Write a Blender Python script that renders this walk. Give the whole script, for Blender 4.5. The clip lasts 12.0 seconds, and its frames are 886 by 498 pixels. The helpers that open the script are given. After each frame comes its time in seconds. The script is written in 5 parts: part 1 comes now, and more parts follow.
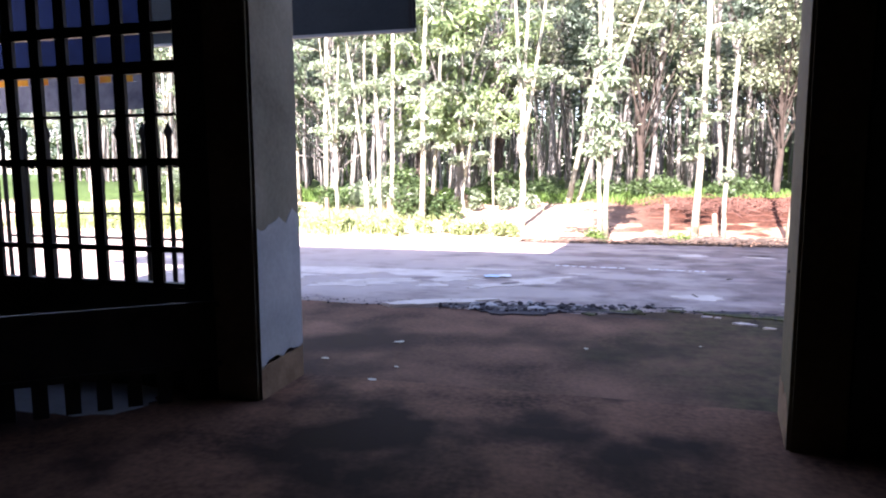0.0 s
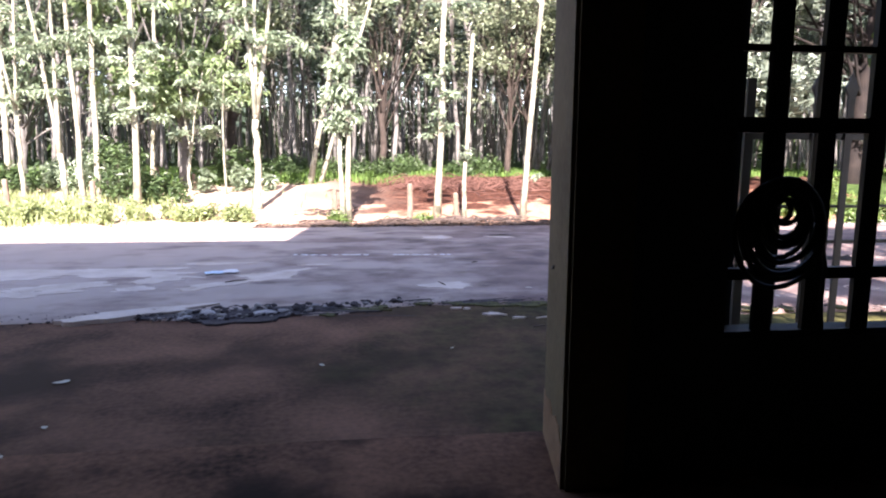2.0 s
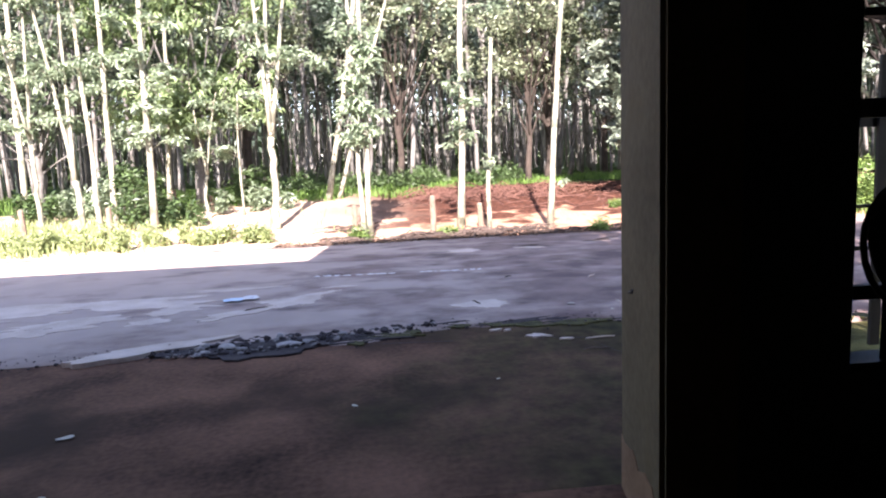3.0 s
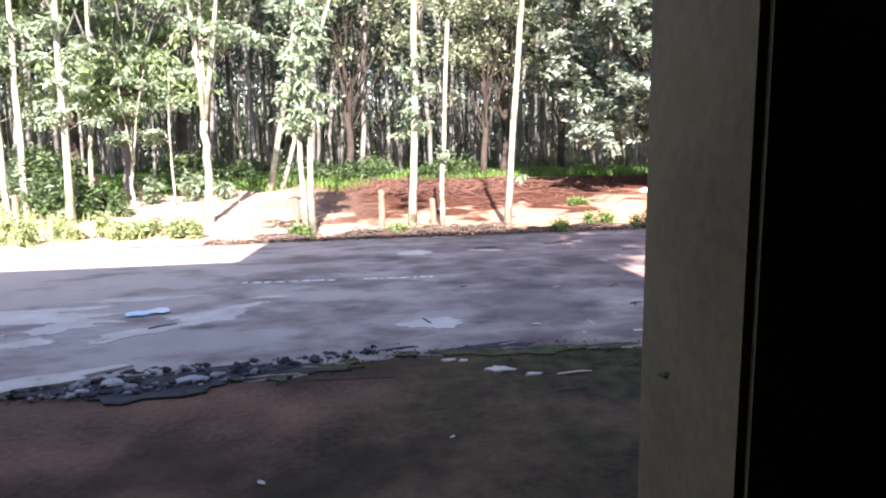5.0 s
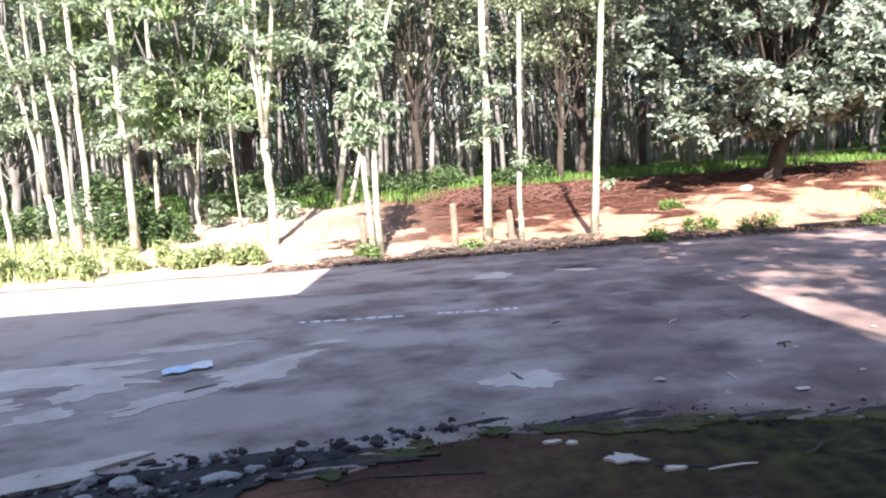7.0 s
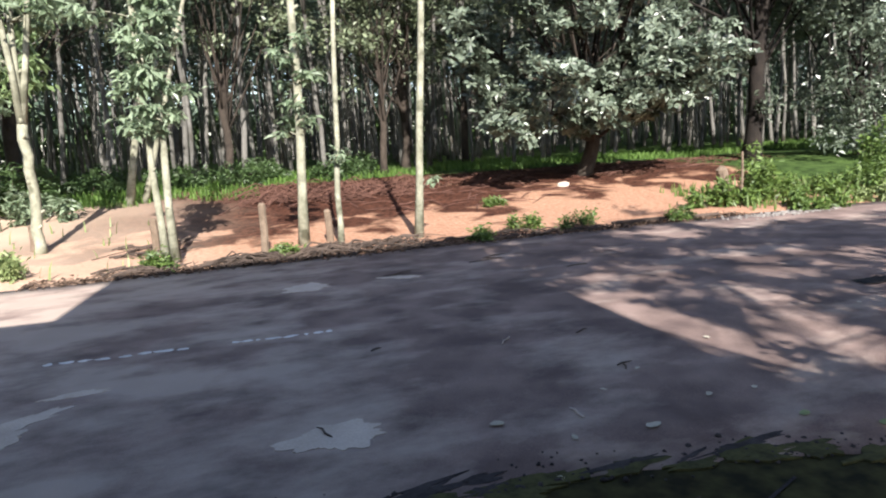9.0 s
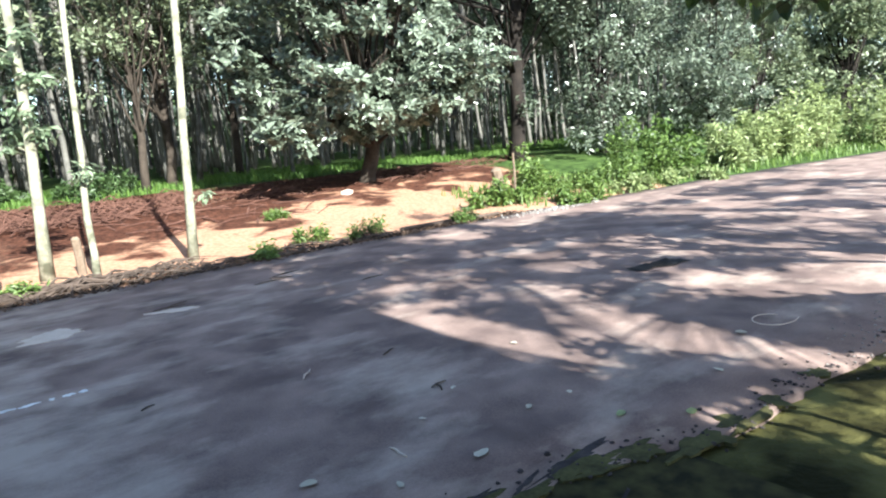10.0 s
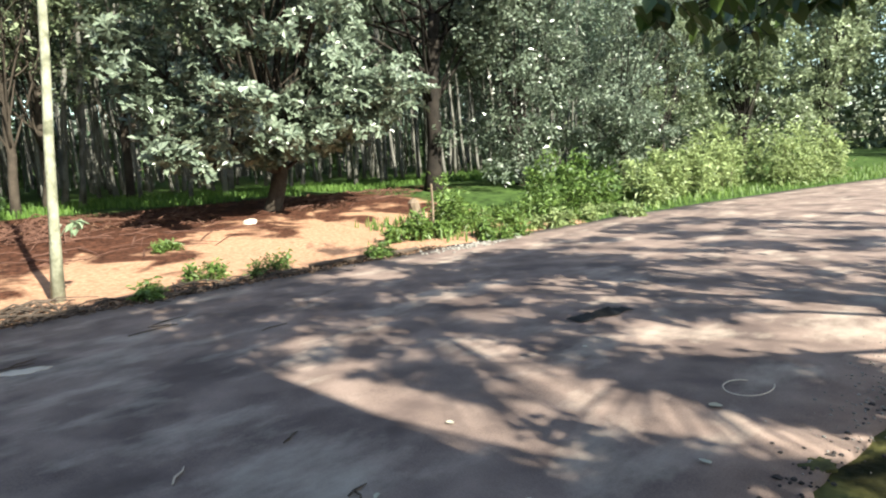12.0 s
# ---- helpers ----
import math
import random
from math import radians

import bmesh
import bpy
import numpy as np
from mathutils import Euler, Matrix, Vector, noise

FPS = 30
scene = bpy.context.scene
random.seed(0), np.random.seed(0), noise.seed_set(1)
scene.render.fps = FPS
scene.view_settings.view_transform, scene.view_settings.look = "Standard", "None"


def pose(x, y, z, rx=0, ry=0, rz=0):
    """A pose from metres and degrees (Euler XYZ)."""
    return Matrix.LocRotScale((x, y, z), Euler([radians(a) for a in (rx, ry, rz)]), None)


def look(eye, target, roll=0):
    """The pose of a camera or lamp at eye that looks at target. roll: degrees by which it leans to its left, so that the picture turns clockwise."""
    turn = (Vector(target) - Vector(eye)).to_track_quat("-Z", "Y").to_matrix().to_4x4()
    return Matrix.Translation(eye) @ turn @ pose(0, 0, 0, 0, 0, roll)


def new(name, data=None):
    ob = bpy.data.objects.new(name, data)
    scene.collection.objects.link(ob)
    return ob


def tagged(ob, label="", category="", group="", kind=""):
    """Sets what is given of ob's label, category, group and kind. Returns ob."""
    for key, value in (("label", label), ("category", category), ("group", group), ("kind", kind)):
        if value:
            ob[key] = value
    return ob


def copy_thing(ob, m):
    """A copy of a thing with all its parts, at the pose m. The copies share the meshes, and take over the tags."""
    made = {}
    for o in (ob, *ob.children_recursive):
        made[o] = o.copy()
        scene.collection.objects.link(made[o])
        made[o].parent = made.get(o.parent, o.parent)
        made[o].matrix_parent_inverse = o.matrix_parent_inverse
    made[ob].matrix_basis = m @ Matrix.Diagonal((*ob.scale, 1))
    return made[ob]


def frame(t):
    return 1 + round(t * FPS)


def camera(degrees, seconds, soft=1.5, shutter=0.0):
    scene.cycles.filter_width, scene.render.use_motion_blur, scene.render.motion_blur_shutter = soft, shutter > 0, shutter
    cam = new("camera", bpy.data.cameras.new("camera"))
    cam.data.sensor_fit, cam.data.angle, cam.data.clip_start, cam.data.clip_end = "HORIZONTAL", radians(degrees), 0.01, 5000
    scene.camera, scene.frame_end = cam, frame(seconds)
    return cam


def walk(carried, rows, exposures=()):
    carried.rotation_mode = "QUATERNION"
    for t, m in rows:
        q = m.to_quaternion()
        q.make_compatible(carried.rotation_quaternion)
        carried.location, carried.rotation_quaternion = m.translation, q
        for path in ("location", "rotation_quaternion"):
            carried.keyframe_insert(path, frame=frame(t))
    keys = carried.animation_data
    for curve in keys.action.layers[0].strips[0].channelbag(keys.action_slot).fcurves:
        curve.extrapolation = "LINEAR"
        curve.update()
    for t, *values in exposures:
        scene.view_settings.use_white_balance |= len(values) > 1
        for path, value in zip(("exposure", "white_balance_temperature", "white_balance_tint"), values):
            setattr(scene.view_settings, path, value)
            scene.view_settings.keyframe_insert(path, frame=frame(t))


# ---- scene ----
PATH = [
    (0, (-0.357, 0.468, 1.57), (-0.867, 2.387, 1.337), -0.2),
    (0.5, (-0.314, 0.62, 1.583), (-0.464, 2.595, 1.306), 0.6),
    (1, (-0.335, 1.045, 1.548), (-0.117, 3.018, 1.298), -1.1),
    (1.5, (-0.315, 1.345, 1.546), (-0.121, 3.318, 1.294), -1.2),
    (2, (-0.274, 1.665, 1.532), (-0.037, 3.63, 1.238), 0.3),
    (2.5, (-0.319, 1.962, 1.54), (0.135, 3.895, 1.304), 0.2),
    (3, (-0.352, 2.215, 1.528), (-0.172, 4.19, 1.265), -2.4),
    (3.5, (-0.252, 2.495, 1.553), (-0.067, 4.468, 1.283), -0.2),
    (3.7, (-0.233, 2.585, 1.536), (0.049, 4.54, 1.211), -0.4),
    (5.3, (-0.168, 3.392, 1.58), (0.156, 5.344, 1.287), -0.9),
    (5.5, (-0.147, 3.5, 1.591), (0.156, 5.45, 1.26), -0.9),
    (6, (-0.15, 3.805, 1.613), (0.248, 5.747, 1.348), -2.9),
    (6.5, (-0.17, 4.092, 1.607), (0.048, 6.055, 1.29), -4.0),
    (6.7, (-0.141, 4.232, 1.638), (-0.051, 6.212, 1.369), -3.8),
    (8.3, (-0.07, 5.128, 1.63), (0.175, 7.087, 1.31), -5.3),
    (8.5, (0.0, 5.214, 1.677), (0.196, 7.187, 1.412), -5.1),
    (9, (0.199, 5.404, 1.644), (0.811, 7.28, 1.319), -3.0),
    (9.5, (0.316, 5.653, 1.654), (1.423, 7.296, 1.385), -3.6),
    (10, (0.367, 5.899, 1.643), (1.551, 7.473, 1.297), -4.6),
    (10.5, (0.557, 6.074, 1.674), (1.632, 7.749, 1.478), -4.3),
    (11, (0.737, 6.241, 1.653), (2.003, 7.76, 1.353), -2.8),
    (11.5, (0.812, 6.494, 1.643), (2.306, 7.796, 1.375), -3.7),
    (12, (0.913, 6.711, 1.65), (2.314, 8.11, 1.372), -2.7),
]
cam = camera(68.1, 12.0, soft=2.1, shutter=0.0)
EXPOSURES = [(0.0, 3.55, 6350, 33), (0.7, 3.2, 6400, 31), (1.5, 2.95, 6450, 30), (3.5, 2.95, 6450, 28), (5.5, 2.95, 6500, 23), (6.5, 2.85, 6450, 21),
             (8.5, 1.92, 6300, 18), (9.0, 1.68, 6350, 13), (9.8, 2.36, 6050, 6), (11.0, 2.4, 6150, 3), (12.0, 2.06, 6750, 0)]
walk(cam, [(t, look(eye, target, roll)) for t, eye, target, roll in PATH], EXPOSURES)

# ---------------------------------------------------------------- sky and sun
SUN_ELEVATION, SUN_FROM = radians(36), Vector((-0.09, -1.0))      # the sun stands behind the shed
world = bpy.data.worlds.new("sky")
scene.world = world
world.use_nodes = True
sky = world.node_tree.nodes.new("ShaderNodeTexSky")
sky.sky_type, sky.sun_disc, sky.sun_elevation = "NISHITA", False, SUN_ELEVATION
sky.sun_rotation = math.atan2(SUN_FROM.x, SUN_FROM.y)
background = world.node_tree.nodes["Background"]
world.node_tree.links.new(sky.outputs[0], background.inputs[0])
background.inputs[1].default_value = 0.09
sun = new("sun", bpy.data.lights.new("sun", "SUN"))
sun.data.energy, sun.data.angle, sun.data.color = 4.7, radians(0.53), (1.0, 0.95, 0.86)
flat = SUN_FROM.normalized() * math.cos(SUN_ELEVATION)
sun.matrix_world = look(Vector((flat.x, flat.y, math.sin(SUN_ELEVATION))) * 40, (0, 0, 0))


# ---------------------------------------------------------------- materials
def nodes_of(name):
    m = bpy.data.materials.new(name)
    m.use_nodes = True
    return m, m.node_tree, m.node_tree.nodes["Principled BSDF"]


def rough_surface(name, dark, light, scale=3.0, fine=40.0, rough=0.85, bump=0.3, stain=None, stain_scale=0.7, stain_from=0.55, metal=0.0, depth=0.01, spec=0.3):
    """A plain surface with broad mottling, fine grain, relief and, if wanted, stains."""
    m, tree, bsdf = nodes_of(name)
    n, l = tree.nodes, tree.links
    geo = n.new("ShaderNodeNewGeometry")
    broad, grain = n.new("ShaderNodeTexNoise"), n.new("ShaderNodeTexNoise")
    for tex, sc, det in ((broad, scale, 6), (grain, fine, 4)):
        tex.inputs["Scale"].default_value, tex.inputs["Detail"].default_value = sc, det
        l.new(geo.outputs["Position"], tex.inputs["Vector"])
    both = n.new("ShaderNodeMath")
    both.operation = "MULTIPLY_ADD"
    l.new(grain.outputs["Fac"], both.inputs[0])
    both.inputs[1].default_value = 0.45
    l.new(broad.outputs["Fac"], both.inputs[2])
    ramp = n.new("ShaderNodeValToRGB")
    ramp.color_ramp.elements[0].position, ramp.color_ramp.elements[1].position = 0.45, 0.95
    ramp.color_ramp.elements[0].color, ramp.color_ramp.elements[1].color = (*dark, 1), (*light, 1)
    l.new(both.outputs[0], ramp.inputs[0])
    colour = ramp.outputs[0]
    if stain:
        spots = n.new("ShaderNodeTexNoise")
        spots.inputs["Scale"].default_value, spots.inputs["Detail"].default_value = stain_scale, 7
        l.new(geo.outputs["Position"], spots.inputs["Vector"])
        cut = n.new("ShaderNodeMapRange")
        cut.inputs["From Min"].default_value, cut.inputs["From Max"].default_value = stain_from, stain_from + 0.12
        l.new(spots.outputs["Fac"], cut.inputs["Value"])
        mix = n.new("ShaderNodeMixRGB")
        mix.inputs[2].default_value = (*stain, 1)
        l.new(cut.outputs[0], mix.inputs[0])
        l.new(colour, mix.inputs[1])
        colour = mix.outputs[0]
    l.new(colour, bsdf.inputs["Base Color"])
    relief = n.new("ShaderNodeBump")
    relief.inputs["Strength"].default_value, relief.inputs["Distance"].default_value = bump, depth
    l.new(both.outputs[0], relief.inputs["Height"])
    l.new(relief.outputs[0], bsdf.inputs["Normal"])
    bsdf.inputs["Roughness"].default_value, bsdf.inputs["Metallic"].default_value = rough, metal
    bsdf.inputs["Specular IOR Level"].default_value = spec
    return m


def leaf_surface(name, dark, light, rough=0.42, spec=0.5, clarity=0.25):
    """Leaves: each island and each tree has its own green; a share of the light passes through."""
    m, tree, bsdf = nodes_of(name)
    n, l = tree.nodes, tree.links
    geo, info = n.new("ShaderNodeNewGeometry"), n.new("ShaderNodeObjectInfo")
    add = n.new("ShaderNodeMath")
    add.operation = "MULTIPLY_ADD"
    l.new(info.outputs["Random"], add.inputs[0])
    add.inputs[1].default_value = 0.35
    l.new(geo.outputs["Random Per Island"], add.inputs[2])
    ramp = n.new("ShaderNodeValToRGB")
    ramp.color_ramp.elements[0].color, ramp.color_ramp.elements[1].color = (*dark, 1), (*light, 1)
    ramp.color_ramp.elements[1].position = 1.25 / 1.35
    l.new(add.outputs[0], ramp.inputs[0])
    l.new(ramp.outputs[0], bsdf.inputs["Base Color"])
    bsdf.inputs["Roughness"].default_value, bsdf.inputs["Specular IOR Level"].default_value = rough, spec
    clear = n.new("ShaderNodeBsdfTranslucent")
    l.new(ramp.outputs[0], clear.inputs["Color"])
    mix = n.new("ShaderNodeMixShader")
    mix.inputs[0].default_value = clarity
    l.new(bsdf.outputs[0], mix.inputs[1])
    l.new(clear.outputs[0], mix.inputs[2])
    l.new(mix.outputs[0], n["Material Output"].inputs["Surface"])
    return m


def earth_surface():
    """The far side: pale sandy laterite near the road, dark red litter with crown shade painted in behind it,
    grass-green further off.
    """
    m, tree, bsdf = nodes_of("laterite earth")
    n, l = tree.nodes, tree.links
    geo = n.new("ShaderNodeNewGeometry")
    split = n.new("ShaderNodeSeparateXYZ")
    l.new(geo.outputs["Position"], split.inputs[0])

    def noise_at(scale, detail=6, dist=0.0):
        t = n.new("ShaderNodeTexNoise")
        t.inputs["Scale"].default_value, t.inputs["Detail"].default_value, t.inputs["Distortion"].default_value = scale, detail, dist
        l.new(geo.outputs["Position"], t.inputs["Vector"])
        return t.outputs["Fac"]

    def maths(op, a, b, c=None):
        k = n.new("ShaderNodeMath")
        k.operation = op
        for i, v in enumerate((a, b, c)):
            if v is None:
                continue
            if isinstance(v, (int, float)):
                k.inputs[i].default_value = v
            else:
                l.new(v, k.inputs[i])
        return k.outputs[0]

    def band(v, lo, hi):
        k = n.new("ShaderNodeMapRange")
        k.inputs["From Min"].default_value, k.inputs["From Max"].default_value = lo, hi
        l.new(v, k.inputs["Value"])
        return k.outputs[0]

    def mixed(f, a, b):
        k = n.new("ShaderNodeMixRGB")
        l.new(f, k.inputs[0])
        for i, v in ((1, a), (2, b)):
            if isinstance(v, tuple):
                k.inputs[i].default_value = (*v, 1)
            else:
                l.new(v, k.inputs[i])
        return k.outputs[0]

    ragged = noise_at(0.55, 8)
    fine = noise_at(14, 6)
    y = maths("MULTIPLY_ADD", ragged, 5.0, split.outputs["Y"])
    sand = mixed(band(fine, 0.35, 0.7), (0.25, 0.130, 0.082), (0.37, 0.228, 0.152))
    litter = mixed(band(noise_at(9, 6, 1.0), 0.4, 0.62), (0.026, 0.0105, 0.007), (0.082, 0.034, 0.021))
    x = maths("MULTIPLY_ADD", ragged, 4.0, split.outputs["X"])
    # dark red litter, crown shade painted in, lies behind the sand, further back eastwards
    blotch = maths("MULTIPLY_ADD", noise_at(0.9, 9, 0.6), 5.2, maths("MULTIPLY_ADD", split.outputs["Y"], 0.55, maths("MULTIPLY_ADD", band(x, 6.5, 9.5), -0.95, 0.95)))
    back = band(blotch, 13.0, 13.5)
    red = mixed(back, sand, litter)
    pale = mixed(band(x, -3.5, 3.0), (0.46, 0.35, 0.265), red)
    green = mixed(band(noise_at(3.5, 7), 0.35, 0.65), (0.018, 0.034, 0.009), (0.055, 0.092, 0.024))
    far = maths("MAXIMUM", band(maths("MULTIPLY_ADD", band(x, -3.0, 3.0), -3.2, y), 23.2, 24.0), band(maths("MULTIPLY_ADD", split.outputs["Y"], -0.0, x), 15.8, 16.4))
    near = maths("LESS_THAN", split.outputs["Y"], 11.0)
    moss = mixed(band(noise_at(1.6, 7), 0.4, 0.6), (0.014, 0.0135, 0.004), (0.105, 0.099, 0.034))
    colour = mixed(near, mixed(far, pale, green), moss)
    l.new(colour, bsdf.inputs["Base Color"])
    bsdf.inputs["Roughness"].default_value = 0.95
    bsdf.inputs["Specular IOR Level"].default_value = 0.1
    relief = n.new("ShaderNodeBump")
    relief.inputs["Strength"].default_value, relief.inputs["Distance"].default_value = 0.7, 0.04
    l.new(fine, relief.inputs["Height"])
    l.new(relief.outputs[0], bsdf.inputs["Normal"])
    return m


def asphalt_surface():
    """Worn asphalt: fine chippings, oil-dark blotches, and towards the west cement dust with brighter skylight painted
    in.
    """
    m = rough_surface("worn asphalt", (0.092, 0.062, 0.055), (0.235, 0.169, 0.145), 2.4, 90, 0.85, 0.6, stain=(0.090, 0.062, 0.056), stain_scale=1.1, stain_from=0.53, depth=0.006, spec=0.35)
    tree = m.node_tree
    n, l = tree.nodes, tree.links
    bsdf = n["Principled BSDF"]
    under = bsdf.inputs["Base Color"].links[0].from_socket
    geo = n.new("ShaderNodeNewGeometry")
    split = n.new("ShaderNodeSeparateXYZ")
    l.new(geo.outputs["Position"], split.inputs[0])
    stretch = n.new("ShaderNodeMapping")
    stretch.inputs["Scale"].default_value = (1.0, 1.7, 1.0)
    l.new(geo.outputs["Position"], stretch.inputs["Vector"])
    dust_light = n.new("ShaderNodeTexNoise")
    dust_light.inputs["Scale"].default_value, dust_light.inputs["Detail"].default_value, dust_light.inputs["Roughness"].default_value = 0.9, 9, 0.62
    l.new(stretch.outputs[0], dust_light.inputs["Vector"])
    west = n.new("ShaderNodeMapRange")
    west.inputs["From Min"].default_value, west.inputs["From Max"].default_value = 3.4, -4.0
    west.inputs["To Min"].default_value, west.inputs["To Max"].default_value = 0.0, 0.27
    l.new(split.outputs["X"], west.inputs["Value"])
    add = n.new("ShaderNodeMath")
    l.new(dust_light.outputs["Fac"], add.inputs[0])
    l.new(west.outputs[0], add.inputs[1])
    cut = n.new("ShaderNodeMapRange")
    cut.inputs["From Min"].default_value, cut.inputs["From Max"].default_value, cut.inputs["To Max"].default_value = 0.53, 0.72, 0.60
    l.new(add.outputs[0], cut.inputs["Value"])
    # pale tint carries both trodden-in cement and the open sky's light westwards
    mix = n.new("ShaderNodeMixRGB")
    mix.inputs[2].default_value = (0.475, 0.39, 0.325, 1)
    l.new(cut.outputs[0], mix.inputs[0])
    l.new(under, mix.inputs[1])
    l.new(mix.outputs[0], bsdf.inputs["Base Color"])
    return m


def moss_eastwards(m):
    """Dark green moss over cement, thicker and darker towards the east."""
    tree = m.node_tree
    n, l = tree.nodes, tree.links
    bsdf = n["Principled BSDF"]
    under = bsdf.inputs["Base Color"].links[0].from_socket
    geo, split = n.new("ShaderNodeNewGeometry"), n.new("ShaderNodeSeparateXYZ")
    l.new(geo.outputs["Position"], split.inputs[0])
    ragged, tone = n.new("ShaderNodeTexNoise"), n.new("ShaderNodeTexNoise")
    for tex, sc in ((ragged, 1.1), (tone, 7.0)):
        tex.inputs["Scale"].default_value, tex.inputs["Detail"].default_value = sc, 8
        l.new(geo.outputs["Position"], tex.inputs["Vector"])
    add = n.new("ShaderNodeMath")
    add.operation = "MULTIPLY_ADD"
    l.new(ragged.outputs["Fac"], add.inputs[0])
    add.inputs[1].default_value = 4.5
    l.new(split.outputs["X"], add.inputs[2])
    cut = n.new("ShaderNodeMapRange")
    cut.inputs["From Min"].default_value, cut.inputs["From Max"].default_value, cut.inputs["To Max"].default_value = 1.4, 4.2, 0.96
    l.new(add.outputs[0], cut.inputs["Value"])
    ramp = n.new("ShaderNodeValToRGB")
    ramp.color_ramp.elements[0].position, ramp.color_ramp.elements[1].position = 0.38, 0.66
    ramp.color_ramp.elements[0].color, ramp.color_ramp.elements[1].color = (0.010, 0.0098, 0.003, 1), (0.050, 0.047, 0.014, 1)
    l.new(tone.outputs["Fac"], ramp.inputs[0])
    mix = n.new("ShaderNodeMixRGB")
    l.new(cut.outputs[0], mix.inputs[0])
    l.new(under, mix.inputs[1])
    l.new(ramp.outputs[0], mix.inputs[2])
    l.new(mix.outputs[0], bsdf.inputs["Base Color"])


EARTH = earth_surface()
MOSS = rough_surface("dark green moss", (0.018, 0.018, 0.006), (0.085, 0.080, 0.026), 9, 50, 0.95, 0.6)
ASPHALT = asphalt_surface()
DUST = rough_surface("pale cement patch", (0.37, 0.30, 0.245), (0.57, 0.485, 0.41), 3, 60, 0.95, 0.4)
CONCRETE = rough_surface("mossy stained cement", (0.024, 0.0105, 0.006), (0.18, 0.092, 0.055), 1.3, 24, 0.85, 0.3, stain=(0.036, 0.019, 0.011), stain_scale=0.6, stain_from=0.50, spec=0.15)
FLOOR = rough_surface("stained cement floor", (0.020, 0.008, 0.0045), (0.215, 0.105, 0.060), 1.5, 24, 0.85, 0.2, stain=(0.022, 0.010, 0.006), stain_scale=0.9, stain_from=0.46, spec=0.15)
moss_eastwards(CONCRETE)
DARK_PAINT = rough_surface("dark grey-green wall paint", (0.040, 0.044, 0.042), (0.075, 0.080, 0.076), 2, 30, 0.85, 0.15)
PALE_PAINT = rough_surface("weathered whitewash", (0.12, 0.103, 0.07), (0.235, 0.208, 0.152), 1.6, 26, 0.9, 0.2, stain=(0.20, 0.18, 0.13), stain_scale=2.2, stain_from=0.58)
OLIVE_PLASTER = rough_surface("darker olive-brown plaster", (0.065, 0.050, 0.027), (0.15, 0.12, 0.07), 1.6, 26, 0.9, 0.2, stain=(0.10, 0.075, 0.036), stain_scale=1.6, stain_from=0.55)
LIME = rough_surface("fresh limewash patch", (0.27, 0.27, 0.262), (0.38, 0.38, 0.375), 2.4, 30, 0.92, 0.15)
RUST_MUD = rough_surface("red mud splash", (0.14, 0.082, 0.045), (0.24, 0.15, 0.088), 5, 40, 0.95, 0.3)
CEILING_PAINT = rough_surface("dark ceiling paint", (0.03, 0.03, 0.03), (0.06, 0.06, 0.058), 1.5, 20, 0.95, 0.1)
IRON = rough_surface("black painted iron", (0.012, 0.012, 0.013), (0.03, 0.028, 0.026), 6, 60, 0.55, 0.2, metal=0.2)
TIN = rough_surface("dark tin sheet", (0.018, 0.026, 0.03), (0.036, 0.046, 0.05), 2, 30, 0.8, 0.2, metal=0.1)
TIN_EDGE = rough_surface("pale tin lip", (0.35, 0.36, 0.35), (0.5, 0.5, 0.48), 4, 40, 0.5, 0.1)
WHITE_LINE = rough_surface("worn white road paint", (0.45, 0.44, 0.42), (0.75, 0.74, 0.72), 5, 50, 0.8, 0.2)
BARK_PALE = rough_surface("pale rubber bark", (0.12, 0.12, 0.082), (0.32, 0.315, 0.24), 5, 22, 0.95, 0.7, stain=(0.10, 0.10, 0.068), stain_scale=4.0, stain_from=0.54)
BARK_GREY = rough_surface("grey forest bark", (0.058, 0.056, 0.050), (0.165, 0.158, 0.142), 1.2, 14, 0.95, 0.5, stain=(0.05, 0.045, 0.035), stain_scale=1.5, stain_from=0.56)
BARK_DARK = rough_surface("dark rough bark", (0.006, 0.0045, 0.004), (0.021, 0.016, 0.0125), 3, 16, 0.95, 0.8, depth=0.03)
BARK_BROWN = rough_surface("brown cracked bark", (0.017, 0.013, 0.010), (0.058, 0.045, 0.035), 3, 16, 0.95, 0.8, depth=0.03)
WOOD = rough_surface("weathered post wood", (0.09, 0.065, 0.045), (0.20, 0.15, 0.11), 6, 40, 0.95, 0.5)
STICK_RED = rough_surface("red-brown brushwood", (0.040, 0.017, 0.012), (0.125, 0.062, 0.045), 3, 30, 0.95, 0.4)
STICK = rough_surface("dry brown sticks", (0.022, 0.016, 0.013), (0.098, 0.072, 0.057), 2, 30, 0.95, 0.4)
RUBBLE = rough_surface("broken dark asphalt", (0.013, 0.0105, 0.0105), (0.062, 0.051, 0.05), 6, 50, 0.95, 0.6)
GRAVEL = rough_surface("grey gravel", (0.12, 0.11, 0.10), (0.26, 0.24, 0.22), 9, 40, 0.95, 0.4)
STONE = rough_surface("pale stone", (0.20, 0.185, 0.17), (0.42, 0.40, 0.37), 6, 40, 0.9, 0.4)
RUBBER = rough_surface("dark rubber hose", (0.010, 0.010, 0.011), (0.028, 0.027, 0.026), 6, 40, 0.5, 0.1)
BLACK_CLOTH = rough_surface("black rag", (0.006, 0.006, 0.007), (0.02, 0.019, 0.019), 8, 80, 0.95, 0.4)
